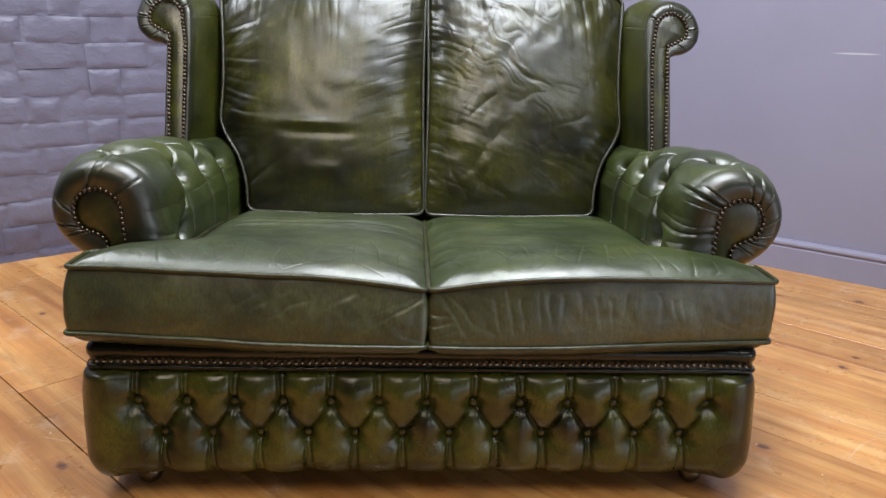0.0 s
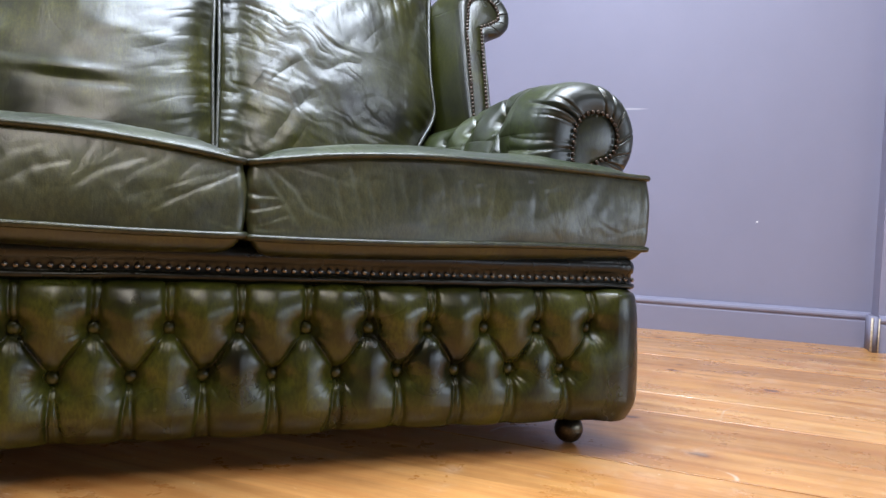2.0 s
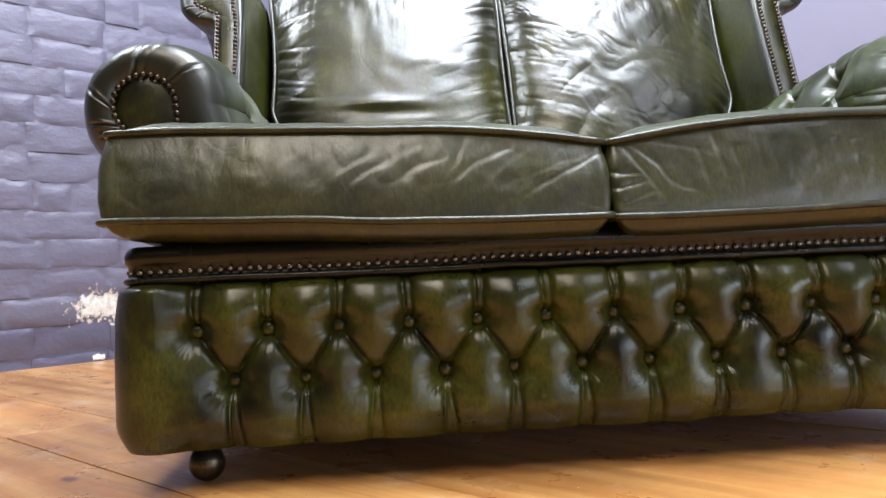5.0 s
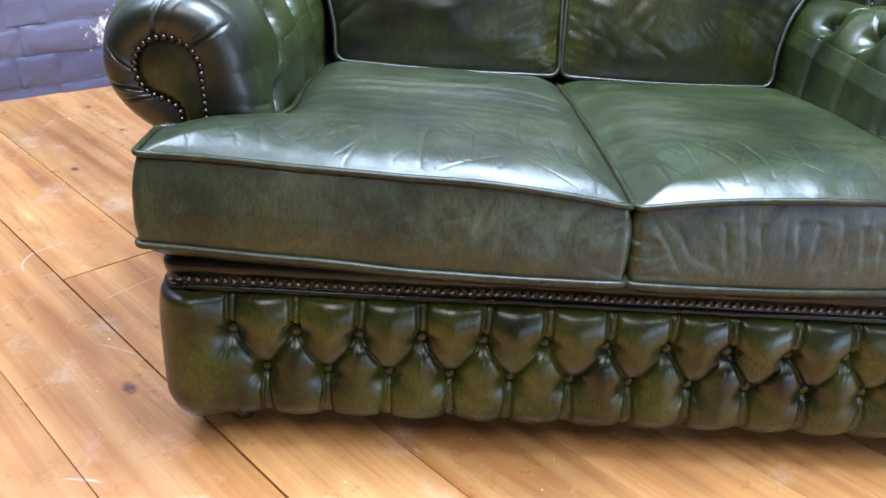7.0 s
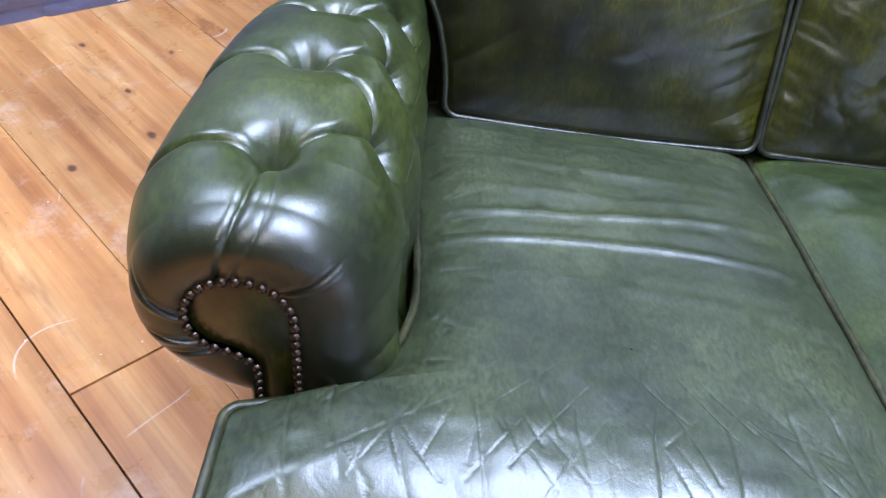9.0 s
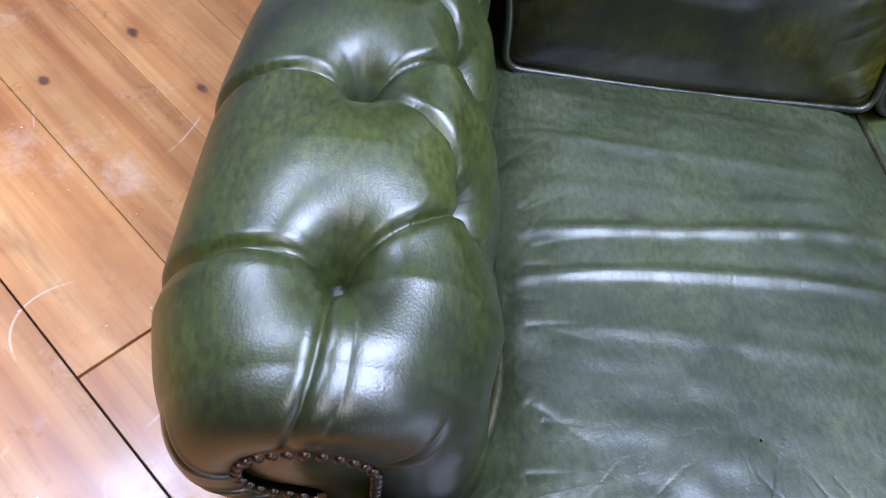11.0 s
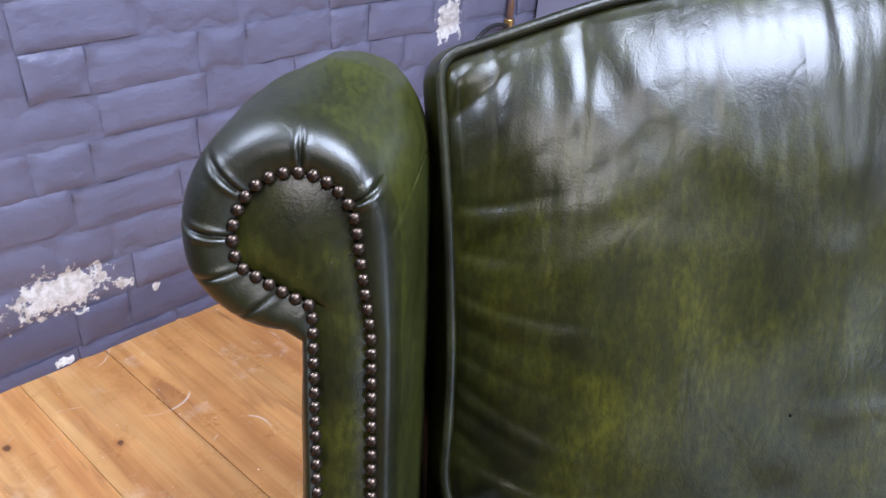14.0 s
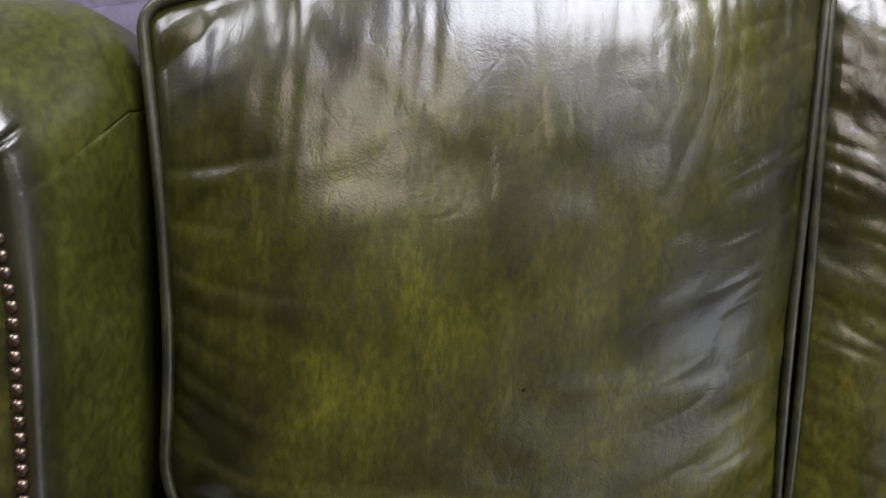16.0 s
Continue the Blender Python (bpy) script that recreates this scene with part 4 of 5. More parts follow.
    def disp(Sg, Y, G):
        D = np.maximum(segments_depth(Sg, Y, soft), pleat_depth(Sg, Y, pleats))
        for k, (bu, bv) in enumerate(buttons):
            r, a = np.hypot(Sg - bu, Y - bv), np.arctan2(Y - bv, Sg - bu)
            D = np.maximum(D, 0.064 * (0.62 * np.exp(-((r / 0.0160) ** 1.7)) + 0.40 * np.exp(-((r / 0.044) ** 1.6))))
            rad = np.exp(-((r - 0.021) / 0.011) ** 2)
            D = D + 0.0006 * rad * np.clip(vnoise(np.cos(a) * 5.5 + 3 * k, np.sin(a) * 5.5, k), 0, 1) ** 0.7 * 1.6
        D = D + segments_depth(Sg, Y, thin)
        puff = 0.017 * np.clip((Y - 0.17) / 0.06, 0, 1) * np.clip((G[..., 2] - 0.40) / 0.07, 0, 1)
        return puff - D - tuck_depth(Sg, 44, tucks) + 0.0004 * vnoise(Sg * 22, Y * 22, 4 + sx) + 0.0024 * vnoise(Sg * 7, Y * 7, 6 + sx)

    G, N, s, flip = rolled(F, P, front, 0.055, 0.74, 44, 250, disp, sx, 0.19, 0.0, 0.012, dx)
    rows, cols = G.shape[:2]
    arm = part("arm", mesh_from("arm", G.reshape(-1, 3), grid_faces(rows, cols, flip=flip)), GREEN, sofa, "rolled green leather arm with deep buttons on top")
    part("facing", facing_mesh("facing", F + (dx, 0), front, sx, -0.005), FACING, arm, "flat scroll facing edged with nails")
    for x, z in walk_nails(F, 0.0102):
        put_nail((sx * (x + dx), 0.1385, z), (0, -1, 0), arm)
    for bs, by in buttons:
        i = int(np.argmin(np.abs(G[:, cols // 2, 1] - by)))
        j = int(np.argmin(np.abs(s - bs)))
        nrm = Vector((sx * N[i, j, 0], N[i, j, 1], N[i, j, 2]))
        put_button(BUTTON_ARM, Vector(G[i, j]) + nrm * 0.0085, nrm, arm)
    return arm


build_arm(-1)
build_arm(1)


def wing_curves():
    q = lambda a, cx, cz, r: (cx + r * np.cos(np.radians(a)), cz + r * np.sin(np.radians(a)))
    P, F = [], []
    for t in np.linspace(0, 1, 40)[:-1]:
        P.append((0.632 + 0.006 * t, 0.50 + 0.300 * t))
        F.append((0.617 + 0.012 * t, 0.50 + 0.322 * t))
    ax, az = q(-26, 0.640, 0.863, 0.0395)
    for t in np.linspace(0, 1, 20)[:-1]:
        P.append(q(-82 + 62 * t, 0.645, 0.862, 0.063 + 0.009 * t))
        F.append((0.629 + (ax - 0.629) * t, 0.822 + (az - 0.822) * t ** 1.15))
    for t in np.linspace(0, 1, 80)[:-1]:
        P.append(q(-20 + 200 * t, 0.645, 0.862, 0.072))
        F.append(q(-26 + 206 * t, 0.640, 0.863, 0.0395))
    for t in np.linspace(0, 1, 50):
        P.append((0.572 - 0.003 * math.sin(3.14 * t), 0.862 - 0.362 * t))
        F.append((0.6005 - 0.009 * min(1, t * 6) - 0.008 * t, 0.863 - 0.363 * t))
    return np.array(F), np.array(P)


def build_wing(sx):
    F, P = denser(*wing_curves(), 620)
    dx = -0.026 if sx > 0 else 0.0
    front = lambda z: 0.600 + 0.385 * (z - 0.59)
    s0 = np.r_[0, np.cumsum(np.linalg.norm(np.diff(P, axis=0), axis=1))]
    at = lambda deg: near_s(P, s0, 0.645 + 0.072 * math.cos(radians(deg)), 0.862 + 0.072 * math.sin(radians(deg)))
    tucks = [(at(96), 0.0034, 0.60, 0.0013), (at(150), 0.0044, 0.75, 0.0015), (at(42), 0.0044, 0.80, 0.0014), (at(4), 0.0044, 0.95, 0.0013), (at(-24), 0.0022, 0.6, 0.0014), (at(-55), 0.0026, 0.7, 0.0014)]

    def disp(Sg, Y, G):
        puff = 0.026 * np.clip((Y - front(G[..., 2]) - 0.02) / 0.14, 0, 1) * np.clip((0.648 - G[..., 0]) / 0.05, 0, 1)
        back = -0.040 * np.clip((Y - front(G[..., 2]) - 0.02) / 0.26, 0, 1) * np.clip((G[..., 0] - 0.630) / 0.05, 0, 1) * np.clip((G[..., 2] - 0.78) / 0.06, 0, 1)
        top = back + 0.008 * np.clip((Y - front(G[..., 2]) - 0.03) / 0.14, 0, 1) * np.clip((G[..., 2] - 0.86) / 0.05, 0, 1)
        return puff + top - tuck_depth(Sg, 26, tucks) + 0.0008 * vnoise(Sg * 20, Y * 18, 9 + sx)

    G, N, s, flip = rolled(F, P, front, 0.034, 0.99, 26, 60, disp, sx, 0.0, 0.34, 0.009, dx)
    rows, cols = G.shape[:2]
    wing = part("wing", mesh_from("wing", G.reshape(-1, 3), grid_faces(rows, cols, flip=flip)), WING_LEATHER, sofa, "scrolled green leather wing edged with brass nails")
    part("facing", facing_mesh("facing", F + (dx, 0), front, sx, -0.004), FACING, wing, "narrow scroll facing between two nail rows")
    nrm = (0, -0.93, 0.36)
    for x, z in walk_nails(F, 0.0094):
        if z > 0.56:
            put_nail((sx * (x + dx), 0.600 + 0.385 * (z - 0.59) - 0.0018, z), nrm, wing)
    return wing


build_wing(-1)
build_wing(1)


def back_top(x):
    x = abs(x)
    return float(np.interp(x, (0.0, 0.12, 0.25, 0.41, 0.50, 0.56), (0.985, 1.008, 1.012, 0.975, 0.92, 0.86))) - 0.03


def back_frame():
    V, F = [], []
    xs = np.linspace(-0.53, 0.53, 61)
    for x in xs:
        zt = back_top(x)
        for y, z in ((0.80, 0.30), (0.955, zt - 0.02), (0.965, zt - 0.003), (0.985, zt), (1.01, zt - 0.004), (1.022, zt - 0.02), (1.0, 0.05)):
            V.append((x, y, z))
    F = list(grid_faces(len(xs), 7))
    F += [tuple(range(7)), tuple(range((len(xs) - 1) * 7, len(xs) * 7))[::-1]]
    return mesh_from("back", V, F)


part("inner_back", box(1.28, 0.05, 0.53, 0.01, (0, 0.955, 0.575)), LINING, sofa, "dark lining behind the cushions")
part("back", back_frame(), OLIVE, sofa, "arched green leather outside back")


def castor(x, y):
    c = new("castor")
    c.parent = sofa
    c.location = (x, y, 0)
    tagged(c, "bronze ball castor under the base")

    def half(r, k0, k1):
        V = []
        for k in range(k0, k1 + 1):
            a = math.pi * k / 20
            for i in range(28):
                b = 2 * math.pi * i / 28
                V.append((max(r * math.sin(a), 0.0003) * math.cos(b), max(r * math.sin(a), 0.0003) * math.sin(b), -r * math.cos(a)))
        return mesh_from("castor_shell", V, grid_faces(k1 - k0 + 1, 28, wrap=True))

    tilt = Matrix.Translation((0, 0, 0.0235)) @ Matrix.Rotation(radians(66), 4, "Y") @ Matrix.Rotation(radians(25), 4, "X")
    part("ball", half(0.0222, 0, 20), CASTOR, c).matrix_basis = tilt
    part("hood", half(0.0234, 9, 20), CASTOR, c).matrix_basis = tilt
    part("axle", tube([(0.006, 0, z) for z in (0.030, 0.05, 0.075)], 0.006, 10), STEEL, c)
    part("socket", tube([(0.004, 0, z) for z in (0.046, 0.052, 0.085)], 0.013, 14), STEEL, c)


for x, y in ((-0.522, 0.040), (0.522, 0.045), (-0.52, 0.90), (0.52, 0.90)):
    castor(x, y)


# ---------------------------------------------------------------- cushions
def radial_panel(B, centre, rings, height):
    """A panel inside the outline B: rows of rings from the middle out. height(x, y, r, k) gives z."""
    r = 1 - (1 - np.linspace(0.0, 1, rings)) ** 1.6
    r[0] = 0.004
    XY = centre + r[:, None, None] * (B[None] - centre)
    R = np.broadcast_to(r[:, None], XY.shape[:2])
    Z = height(XY[..., 0], XY[..., 1], R)
    return np.concatenate([XY, Z[..., None]], -1)


def seat_cushion(sx, seed):
    # the outline runs anticlockwise seen from above for the side x > 0
    pts = [(0.004, 0.000, 0.010), (0.32, -0.003, 0.2), (0.620, 0.008, 0.010), (0.619, 0.100, 0.010), (0.553, 0.117, 0.03), (0.490, 0.170, 0.05), (0.467, 0.250, 0.08), (0.474, 0.42, 0.1), (0.474, 0.71, 0.03), (0.004, 0.71, 0.02)]
    B = outline(pts, 1040)
    centre = np.array((0.27, 0.20))

    def edge(x, y):
        z = 0.434 - 0.028 * np.exp(-(x / 0.14) ** 1.2) * np.exp(-((y / 0.5) ** 2)) - 0.062 * np.clip((y - 0.05) / 0.62, 0, 1.1) ** 1.4
        return z + (0.005 if sx < 0 else -0.007) * np.clip((x - 0.3) / 0.3, 0, 1) * np.clip((0.2 - y) / 0.1, 0, 1) + 0.0012 * vnoise(x * 9, y * 9, seed)

    g = np.random.default_rng(seed)
    folds = []
    # long thin creases running back from the front edge, two joined strokes each
    x0 = 0.05
    while x0 < 0.60:
        a = 1.57 + (0.16 if sx < 0 else 0.05) + 0.35 * (x0 - 0.3) + g.normal(0, 0.14)
        y0, ln = g.uniform(0.008, 0.05), g.uniform(0.05, 0.12)
        x1, y1 = x0 - ln * math.cos(a), y0 + ln * math.sin(a)
        b = a - 0.15 + g.normal(0, 0.22)
        l2 = g.uniform(0.03, 0.11)
        d = g.uniform(0.0008, 0.0017)
        folds.append((x0, y0, x1, y1, 0.6 * d, d, 0.0010, 0.0044))
        folds.append((x1, y1, x1 - l2 * math.cos(b), y1 + l2 * math.sin(b), d, 0.0002, 0.0010, 0.0036))
        x0 += g.uniform(0.035, 0.075)
    # crossing creases in the front corner beside the arm
    for _ in range(60 if sx < 0 else 30):
        xa, ya = g.uniform(0.04, 0.58), g.uniform(0.005, 0.13)
        a, ln = g.choice([0.95, 2.15]) + g.normal(0, 0.22), g.uniform(0.04, 0.12)
        folds.append((xa, ya, xa + ln * math.cos(a), ya + ln * math.sin(a), g.uniform(0.0006, 0.0011), 0.0003, 0.0007, 0.0024))
    # puckers fanning out from the arm
    for _ in range(16):
        xa, ya = g.uniform(0.43, 0.465), g.uniform(0.16, 0.58)
        a, ln = math.pi + g.normal(0, 0.45), g.uniform(0.03, 0.09)
        folds.append((xa, ya, xa + ln * math.cos(a), ya + ln * math.sin(a), g.uniform(0.0008, 0.0018), 0.0001, 0.0032, 0.009))
    lines = ((0.418, 0.0044, 0.0080), (0.345, 0.0042, 0.0075), (0.475, 0.0009, 0.008), (0.53, 0.0014, 0.009), (0.585, 0.0012, 0.008), (0.378, 0.0010, 0.012), (0.28, 0.0014, 0.010)) if sx < 0 else ((0.50, 0.0012, 0.012), (0.56, 0.0014, 0.012), (0.44, 0.0008, 0.012))

    def top(x, y, r):
        z = edge(x, y) + 0.025 * (1 - r ** 6.5) - 0.006 * np.exp(-(((x - 0.25) / 0.2) ** 2 + ((y - 0.3) / 0.16) ** 2))
        for yl, amp, w in lines:
            bend = yl + 0.018 * np.sin(5 * x + yl * 20) - 0.05 * (x - 0.2) ** 2
            z = z + amp * np.exp(-((y - bend) / w) ** 2) * np.clip((0.47 - x) / 0.1, 0, 1) * np.clip((x + 0.02) / 0.16, 0, 1)
        z = z - pleat_depth(x, y, folds) * np.clip((1 - r) / 0.012, 0, 1)
        z = z + (0.0022 * vnoise(x * 11, y * 16, seed + 1) + 0.0007 * vnoise(x * 36, y * 48, seed + 2)) * np.clip((1 - r) / 0.05, 0, 1)
        return z

    cush = thing("seat_cushion", "worn creased seat cushion of green leather with piped edges" if sx < 0 else "smooth green leather seat cushion with piped edges", "cushion", "seat cushions")
    T = radial_panel(B, centre, 180, top)
    T[..., 0] *= sx
    rows, cols = T.shape[:2]
    part("top_panel", mesh_from("top_panel", T.reshape(-1, 3), grid_faces(rows, cols, wrap=True, flip=sx < 0)), SEAT_WORN if sx < 0 else SEAT_GREEN, cush)

    low = lambda x, y: (0.319 if sx < 0 else 0.316) - 0.007 * np.exp(-((x - 0.1) / 0.25) ** 2) * np.exp(-y / 0.3) + (0.010 if sx < 0 else 0.0) * np.clip((x - 0.2) / 0.4, 0, 1) * np.clip((0.15 - y) / 0.1, 0, 1) + 0.001 * vnoise(x * 11, y * 11, seed + 5)
    slant = lambda xx, yy: np.clip((0.10 - yy) / 0.07, 0, 1) * (0.030 if sx < 0 else 0.026 - 0.020 * np.clip(xx / 0.6, 0, 1) ** 2)
    K = 44
    x, y = B[:, 0], B[:, 1]
    tang = np.roll(B, -1, 0) - np.roll(B, 1, 0)
    tang /= np.linalg.norm(tang, axis=1)[:, None]
    nout = np.stack([tang[:, 1], -tang[:, 0]], 1)
    t = np.linspace(0, 1, K)[:, None]
    zt, zb = edge(x, y)[None], low(x, y)[None]
    Z = zb + (zt - zb) * t
    X0, Y0 = np.broadcast_to(x, Z.shape), np.broadcast_to(y, Z.shape)
    w = np.sin(np.pi * t) ** 0.7
    # folds of the slack side band: (x, height, x, height, depth, depth, sharp, soft), heights from 0 to 0.12
    band = []
    if sx < 0:
        for k in range(13):
            xa, run = 0.025 + 0.030 * k + g.normal(0, 0.006), g.uniform(0.06, 0.12)
            d = g.uniform(0.0012, 0.0032) * (1 - 0.055 * k)
            band.append((xa, g.uniform(0.080, 0.115), xa + run, g.uniform(0.012, 0.045), d, 0.3 * d, 0.0040, 0.015))
        for k in range(5):
            band.append((0.010, 0.112 - 0.006 * k, 0.05 + 0.02 * k, 0.10 - 0.020 * k, 0.0035, 0.0006, 0.0018, 0.006))
        band.append((0.008, 0.010, 0.05, 0.022, 0.0030, 0.0005, 0.0015, 0.006))
    else:
        for k in range(15):
            xa = 0.085 + 0.026 * k + g.normal(0, 0.006)
            d = g.uniform(0.0008, 0.0028) * (1 - 0.030 * k)
            band.append((xa, g.uniform(0.075, 0.110), xa + g.normal(0.004, 0.010), g.uniform(0.015, 0.045), d, 0.4 * d, 0.0032, 0.011))
        for xb, zb1, d in ((0.10, 0.030, 0.0055), (0.07, 0.010, 0.0050), (0.13, 0.075, 0.0040), (0.15, 0.100, 0.0030)):
            band.append((0.004, 0.112, xb, zb1, 0.7 * d, 0.25 * d, 0.0045, 0.014))
        for za, xb, zb1 in ((0.055, 0.050, 0.050), (0.035, 0.060, 0.045), (0.012, 0.060, 0.032), (0.008, 0.10, 0.010)):
            band.append((0.008, za, xb, zb1, 0.0034, 0.0006, 0.0014, 0.005))
    for k in range(9):
        xa = g.uniform(0.45, 0.61)
        band.append((xa, g.uniform(0.0, 0.03), xa + g.normal(0, 0.03), g.uniform(0.03, 0.06), 0.0014, 0.0003, 0.0012, 0.005))
    front_side = np.clip((0.10 - Y0) / 0.02, 0, 1)
    bend = 0.006 * vnoise(X0 * 30, Z * 30, seed + 9)
    push = 0.006 * w + w * (0.0016 * vnoise(X0 * 26, Z * 20, seed + 4) + 0.0030 * vnoise(X0 * 8, Z * 6, seed + 6) + 0.0006 * vnoise(X0 * 70, Z * 60, seed + 7)) - w * front_side * pleat_depth(X0 + bend, Z - 0.31 + 0.6 * bend, band)
    X, Y = X0 + push * nout[None, :, 0], Y0 + push * nout[None, :, 1] - slant(X0, Y0) * (1 - t)
    W = np.stack([sx * X, Y, Z], -1)
    part("boxing", mesh_from("boxing", W.reshape(-1, 3), grid_faces(K, cols, wrap=True, flip=sx > 0)), BOXING, cush, "olive leather side band with soft folds")

    def under(xx, yy, r):
        return low(xx, yy) - 0.026 * (1 - r ** 24)

    U = radial_panel(B, centre, 20, under)
    U[..., 1] -= slant(U[..., 0], U[..., 1])
    U[..., 0] *= sx
    part("under_panel", mesh_from("under_panel", U.reshape(-1, 3), grid_faces(20, cols, wrap=True, flip=sx > 0)), OLIVE, cush)
    for z, back in ((edge(x, y) + 0.001, 0 * x), (low(x, y), slant(x, y))):
        out = 0.0035
        path = np.stack([sx * (x + out * nout[:, 0]), y + out * nout[:, 1] - back, z], 1)
        part("piping", tube(path, 0.0046, 8, closed=True, name="piping"), PIPING, cush, "raised leather piping")
    return cush


seat_cushion(-1, 11)
seat_cushion(1, 23)

REC = math.atan2(0.23, 0.55)
VD = np.array((0, math.sin(REC), math.cos(REC)))
ND = np.array((0, -math.cos(REC), math.sin(REC)))
O = np.array((0, 0.640, 0.392))


def back_cushion(sx, seed):
    k = 1 / math.cos(REC)
    zz = lambda z: (z - 0.392) * k
    pts = [(0.004, zz(0.392), 0.02), (0.22, zz(0.389), 0.1), (0.447, zz(0.396), 0.02), (0.450, zz(0.45), 0.04), (0.470, zz(0.52), 0.05), (0.512, zz(0.578), 0.04), (0.526, zz(0.612), 0.03), (0.522, zz(0.70), 0.08), (0.529, zz(0.82), 0.1), (0.542, zz(0.935), 0.018),
           (0.475, zz(0.958), 0.06), (0.41, zz(0.981), 0.08), (0.25, zz(1.014), 0.08), (0.12, zz(1.012), 0.08), (0.004, zz(0.985), 0.012), (0.010, zz(0.70), 0.1)]
    if sx > 0:
        pts = [(x * 0.968, y, r) for x, y, r in pts]
    B = outline(pts, 680)
    centre = np.array((0.26, 0.32))
    g = np.random.default_rng(seed)

    def face(x, y, r):
        yb = 0.0
        yt = np.interp(x, (0, 0.06, 0.12, 0.19, 0.25, 0.33, 0.41, 0.475, 0.541), (0.643, 0.660, 0.670, 0.674, 0.672, 0.660, 0.638, 0.614, 0.588))
        xr = np.interp(y, (0, 0.063, 0.139, 0.20, 0.236, 0.334, 0.464, 0.6), (0.450, 0.452, 0.472, 0.512, 0.526, 0.524, 0.530, 0.542)) * (0.968 if sx > 0 else 1.0)
        a, b = np.clip(x / xr, 0, 1), np.clip((y - yb) / yt, 0, 1)
        h = 0.058 * (4 * a * (1 - a)) ** 0.55 * (4 * b * (1 - b)) ** 0.5 * (1 - r ** 14)
        inn = np.clip((1 - r) / 0.04, 0, 1)
        # pleats gathered along the top seam, along the inner seam and the outer seam
        h = h + (0.0024 * vnoise(x * 27 + 2 * vnoise(x * 5, y * 5, 4), y * 2.5, seed) + 0.0026 * np.abs(vnoise(x * 44 + 1.2 * vnoise(x * 9, y * 6, 2), y * 5, seed + 8)) + 0.0006 * vnoise(x * 130 + 10 * y, y * 14, seed + 12)) * np.exp(-np.clip(yt - y, 0, 1) / 0.13) * inn
        seam = 0.0052 if sx < 0 else 0.0042
        h = h + (seam * vnoise(y * 36 + 9 * x, x * 9, seed + 1) + 0.0030 * np.abs(vnoise(y * 60 + 26 * x, x * 16, seed + 13))) * np.exp(-x / 0.070) * inn
        h = h + ((0.0070 if sx < 0 else 0.0045) * np.abs(vnoise(y * 17 + 12 * x, x * 5, seed + 2)) + 0.0016 * vnoise(y * 52 + 30 * x, x * 9, seed + 7)) * np.exp(-np.clip(xr - x, 0, 1) / 0.075) * inn
        h = h + 0.0026 * vnoise(x * 6, y * 7, seed + 3) + 0.0010 * vnoise(x * 24, y * 26, seed + 4) * inn
        if sx > 0:
            a = (x * 0.72 + y * 0.69)
            b = (-x * 0.69 + y * 0.72)
            m = np.exp(-(((x - 0.18) / 0.18) ** 2))
            h = h + m * inn * (0.0030 * np.abs(vnoise(a * 23 + 1.6 * vnoise(x * 10, y * 10, 3), b * 7, seed + 5)) + 0.0014 * np.abs(vnoise(a * 11, b * 30 + vnoise(x * 12, y * 12, 8), seed + 6)) + 0.0010 * np.abs(vnoise(a * 60 + 1.5 * vnoise(x * 18, y * 18, 5), b * 18, seed + 9)))
        else:
            # puckers running in from the outer seam, each a soft ridge under a sharp valley
            for py, ln, slope, amp in ((0.476, 0.07, 0.05, 0.0022), (0.440, 0.05, -0.10, 0.0014), (0.405, 0.075, -0.25, 0.0020), (0.380, 0.05, -0.35, 0.0013), (0.352, 0.06, -0.30, 0.0015), (0.326, 0.075, -0.42, 0.0022), (0.304, 0.06, -0.35, 0.0020), (0.282, 0.05, -0.50, 0.0016), (0.262, 0.09, -0.15, 0.0024), (0.225, 0.06, -0.10, 0.0016), (0.190, 0.07, 0.15, 0.0020)):
                u = np.clip(xr - x, 0, 1)
                q = y - (py + slope * u + 0.006 * np.sin(30 * u + 9 * py))
                h = h + amp * (np.exp(-((q + 0.007) / 0.009) ** 2) - 0.6 * np.exp(-((q - 0.004) / 0.004) ** 2)) * np.exp(-(u / ln) ** 2) * inn
            # one long sideways fold with a second below it
            for cy, cx, amp, w in ((0.222, 0.30, 0.0052, 0.013), (0.196, 0.27, -0.003, 0.012), (0.105, 0.26, 0.003, 0.02), (0.33, 0.20, 0.002, 0.02)):
                bend = cy + 0.10 * (x - cx) ** 2 + 0.02 * (x - cx)
                h = h + amp * np.exp(-((y - bend) / w) ** 2) * np.exp(-((x - cx) / 0.085) ** 2)
        return h

    cush = thing("back_cushion", "olive leather back cushion with one long sideways crease" if sx < 0 else "olive leather back cushion with many shiny wrinkles", "cushion", "back cushions")
    H = radial_panel(B, centre, 130, face)
    W = O + np.stack([sx * H[..., 0], 0 * H[..., 0], 0 * H[..., 0]], -1) + H[..., 1, None] * VD + H[..., 2, None] * ND
    rows, cols = W.shape[:2]
    part("face_panel", mesh_from("face_panel", W.reshape(-1, 3), grid_faces(rows, cols, wrap=True, flip=sx < 0)), OLIVE, cush)
    tang = np.roll(B, -1, 0) - np.roll(B, 1, 0)
    tang /= np.linalg.norm(tang, axis=1)[:, None]
    nout = np.stack([tang[:, 1], -tang[:, 0]], 1)
    K = 12
    rowsb = []
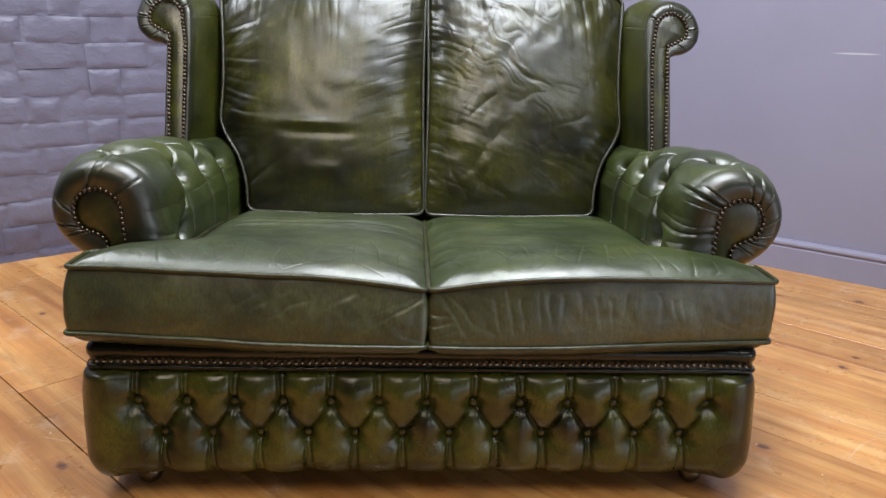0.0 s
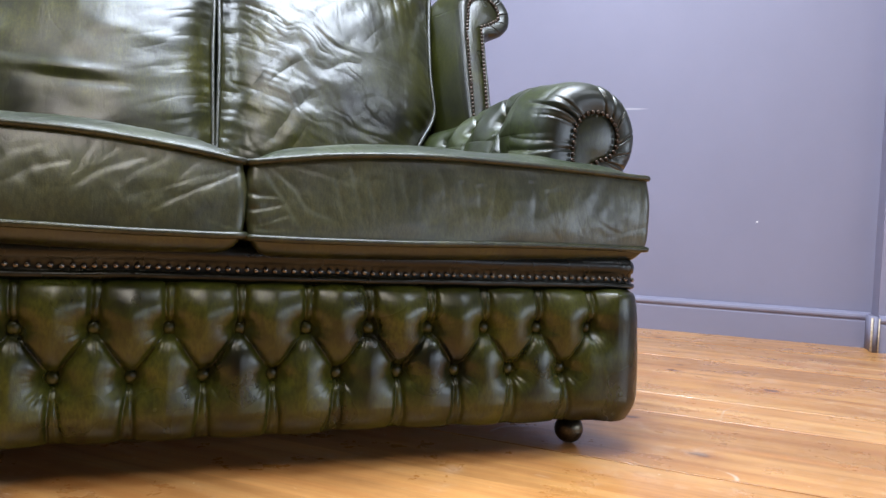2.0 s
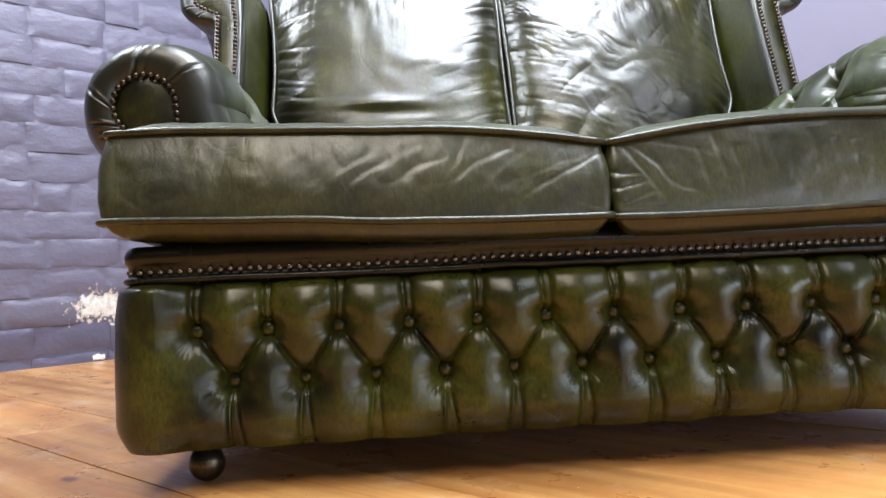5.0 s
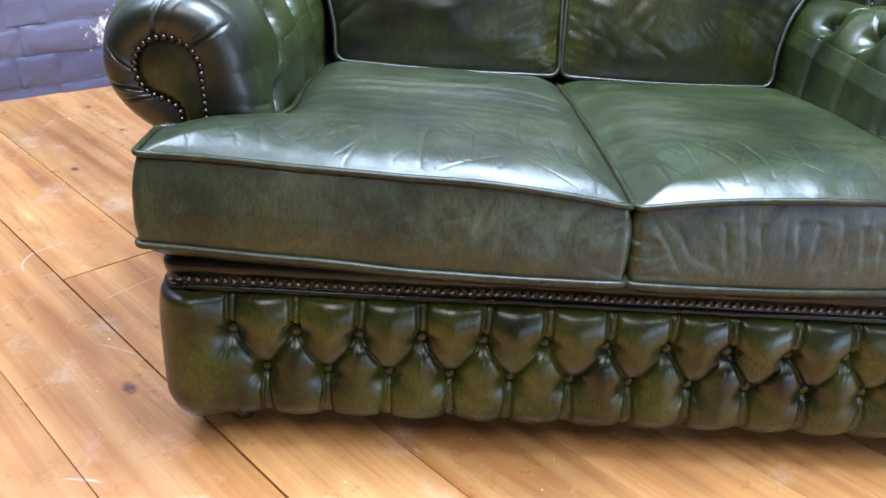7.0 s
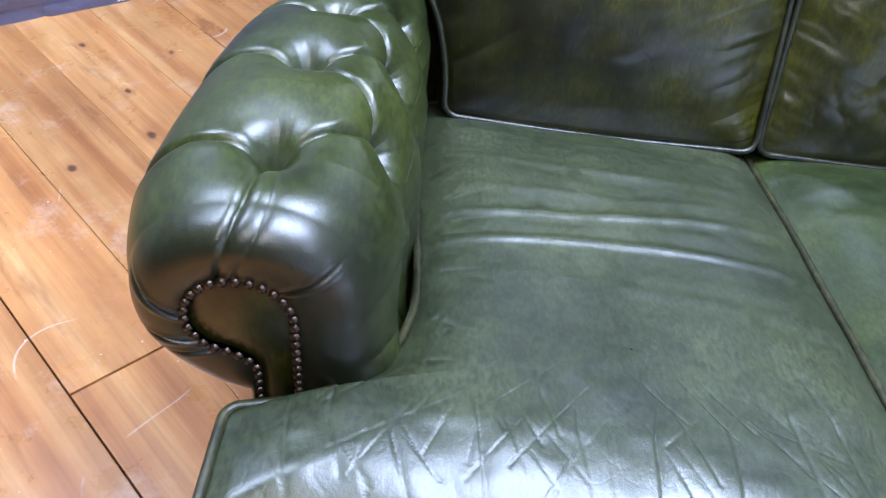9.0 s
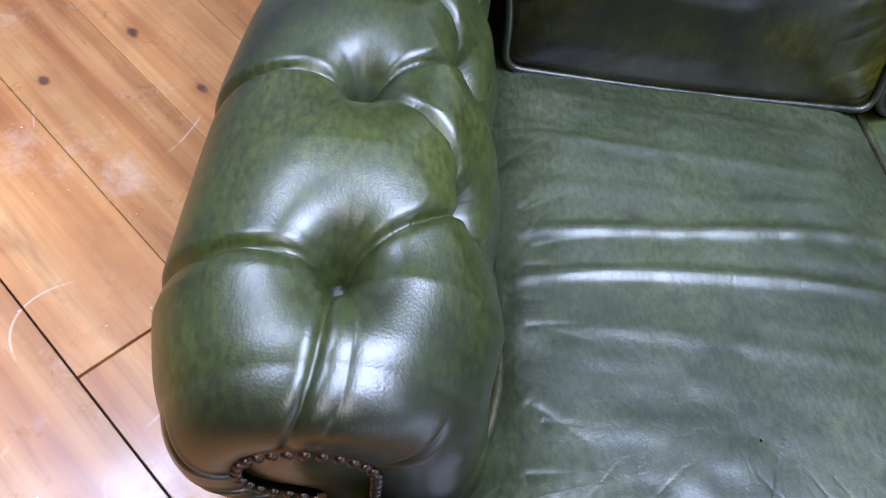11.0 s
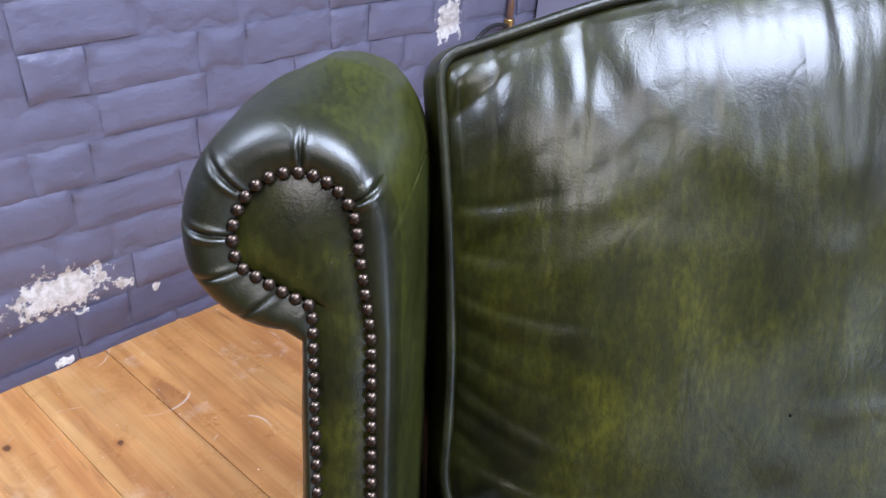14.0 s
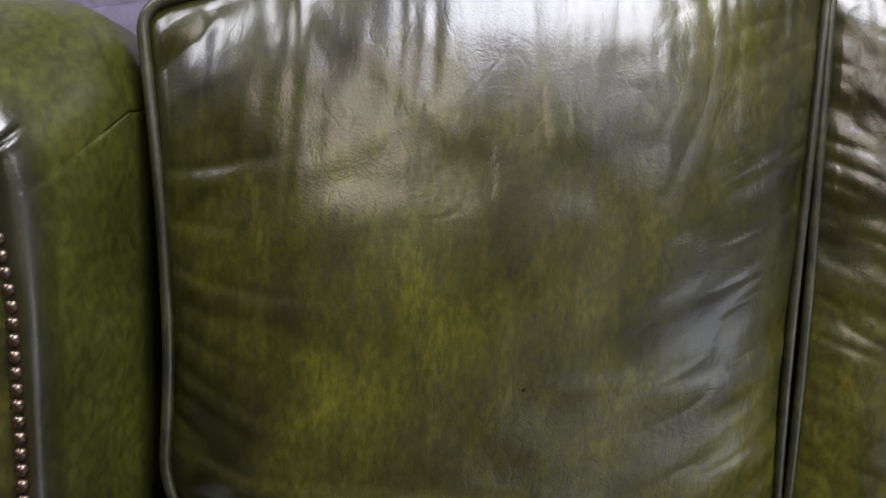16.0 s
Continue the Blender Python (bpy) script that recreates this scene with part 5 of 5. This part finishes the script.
    for i in range(K):
        t = i / (K - 1)
        push = 0.012 * math.sin(math.pi * t)
        Q = B + nout * push
        # the side against the other cushion stays flat
        Q[:, 0] = np.maximum(Q[:, 0], 0.003)
        rowsb.append(O + np.stack([sx * Q[:, 0], 0 * Q[:, 0], 0 * Q[:, 0]], 1) + Q[:, 1, None] * VD - ND * (0.11 * t))
    Wb = np.array(rowsb)
    part("boxing", mesh_from("boxing", Wb.reshape(-1, 3), grid_faces(K, cols, wrap=True, flip=sx < 0)), OLIVE, cush)
    P = B + nout * 0.002
    path = O + np.stack([sx * P[:, 0], 0 * P[:, 0], 0 * P[:, 0]], 1) + P[:, 1, None] * VD + ND * 0.003
    part("piping", tube(path, 0.0046, 8, closed=True, name="piping"), BACK_PIPING, cush, "raised leather piping")
    return cush


back_cushion(-1, 31)
back_cushion(1, 47)

# ---------------------------------------------------------------- floor boards
floor = tagged(part("floor", box(SIDE * 1.1, SIDE * 1.1, 0.10), GAP, None), "old varnished pine floorboards, orange brown with knots", "floor", kind="structure")
floor.matrix_world = Matrix.Translation(((CORNER + C) / 2) + Vector((0, 0, -0.068))) @ Matrix.Rotation(math.atan2(RIGHT_DIR.y, RIGHT_DIR.x), 4, "Z")
PD = Vector((math.cos(radians(-45)), math.sin(radians(-45)), 0))
PN = Vector((-PD.y, PD.x, 0))
PLANK = 0.183
g = np.random.default_rng(5)
plank_data = {}


def plank_mesh(length):
    key = round(length, 2)
    if key not in plank_data:
        bm = box(key - 0.0012, PLANK - 0.0009, 0.018, 0.0005, segments=1)
        for f in bm.faces:
            f.smooth = False
        me = bpy.data.meshes.new("plank")
        bm.to_mesh(me)
        bm.free()
        me.materials.append(PINE)
        plank_data[key] = me
    return plank_data[key]


inv = floor.matrix_world.inverted()
near0 = -0.39


def inside(line, over):
    """Where a board's middle line enters and leaves the room, as distances along the boards."""
    lo, hi = -20.0, 20.0
    for origin, normal, limit in ((CORNER, LEFT_N, 0.0), (CORNER, RIGHT_N, 0.0), (C, -LEFT_N, 0.0), (C, -RIGHT_N, 0.0)):
        at, along = (PN * line - origin).dot(normal) + over, PD.dot(normal)
        if abs(along) < 1e-6:
            if at < limit:
                return None
        elif along > 0:
            lo = max(lo, -at / along)
        else:
            hi = min(hi, -at / along)
    return (lo, hi) if hi - lo > 0.15 else None


for row in range(-60, 60):
    c = near0 + (row + 0.5) * PLANK + (0.0022 if row >= 0 else 0)
    span = inside(c, 0.07)
    if span is None:
        continue
    lo, hi = span
    # butt joints; one of them in the row beside the sofa
    cuts = [-7.4, -5.0, -2.6, 2.4, 5.2, 8.0, 11.0]
    cuts = [v + float(g.uniform(-0.2, 0.2)) for v in cuts]
    if row == 0:
        cuts[3] = -0.951
        cuts.insert(4, 2.1)
    for t, t1 in zip(cuts[:-1], cuts[1:]):
        ln = t1 - t
        a, b = max(t, lo), min(t + ln, hi)
        if b - a > 0.06:
            mid = PD * ((a + b) / 2) + PN * c
            ob = new("plank", plank_mesh(b - a - (0.004 if row == 0 else 0.0)))
            ob.parent = floor
            ob.matrix_parent_inverse = inv
            ob.matrix_basis = Matrix.Translation((mid.x, mid.y, -0.009 + 0.0006 * g.normal())) @ Matrix.Rotation(radians(-45), 4, "Z")

# ---------------------------------------------------------------- bricks
BRICKS = {}


def brick_mesh(kind, variant):
    key = (kind, variant)
    if key not in BRICKS:
        ln = {"stretcher": 0.225, "header": 0.108}[kind]
        nx, nz = (15, 9) if kind == "stretcher" else (9, 9)
        hx, hz, sd = ln / 2 + 0.0035, 0.0459, variant + (40 if kind == "header" else 0)
        V = []
        for a in np.linspace(-1, 1, nx):
            for b in np.linspace(-1, 1, nz):
                a2, b2 = np.sign(a) * abs(a) ** 0.6, np.sign(b) * abs(b) ** 0.6
                x, z = a2 * hx, b2 * hz
                ex, ez = hx - abs(x), hz - abs(z)
                wob = 0.0150 * float(vnoise(x * 26, z * 26, sd + 3))
                lift = 1 - math.exp(-max(0.0, min(ex, ez) + wob) / 0.0085)
                V.append((x, -0.0165 - (0.0052 + 0.0018 * (variant % 3 - 1)) * lift - 0.0022 * float(vnoise(x * 13, z * 24, sd)) - 0.0010 * float(vnoise(x * 45, z * 60, sd + 5)), z))
        me = mesh_from("brick", V, grid_faces(nx, nz, flip=True))
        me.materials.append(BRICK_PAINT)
        BRICKS[key] = me
    return BRICKS[key]


wl_inv = wall_left.matrix_world.inverted()
rot = Matrix.Rotation(math.atan2(LEFT_DIR.y, LEFT_DIR.x), 4, "Z")
ROW = 0.0929
g = np.random.default_rng(9)
for row in range(14):
    z = -0.0620 + ROW * (row + 0.5)
    s = CORNER_S - 2.75 - (0.118 if row % 2 else 0.0) + g.normal(0, 0.02)
    k = row
    while s < CORNER_S - 0.02:
        kind = "header" if (row % 2 == 1 and k % 2 == 0) or (row % 4 == 2 and k % 5 == 0) else "stretcher"
        ln = 0.235 if kind == "stretcher" else 0.118
        if s + ln < CORNER_S + 0.1:
            p = LEFT_P + LEFT_DIR * (s + ln / 2) + LEFT_N * (-0.0235 + g.normal(0, 0.0013))
            ob = new("brick", brick_mesh(kind, int(g.integers(0, 9))))
            ob.parent = wall_left
            ob.matrix_parent_inverse = wl_inv
            ob.matrix_basis = Matrix.Translation((p.x, p.y, z + g.normal(0, 0.0022))) @ rot @ Matrix.Rotation(g.normal(0, 0.016), 4, "Y") @ Matrix.Rotation(g.normal(0, 0.004), 4, "X")
        s += ln
        k += 1
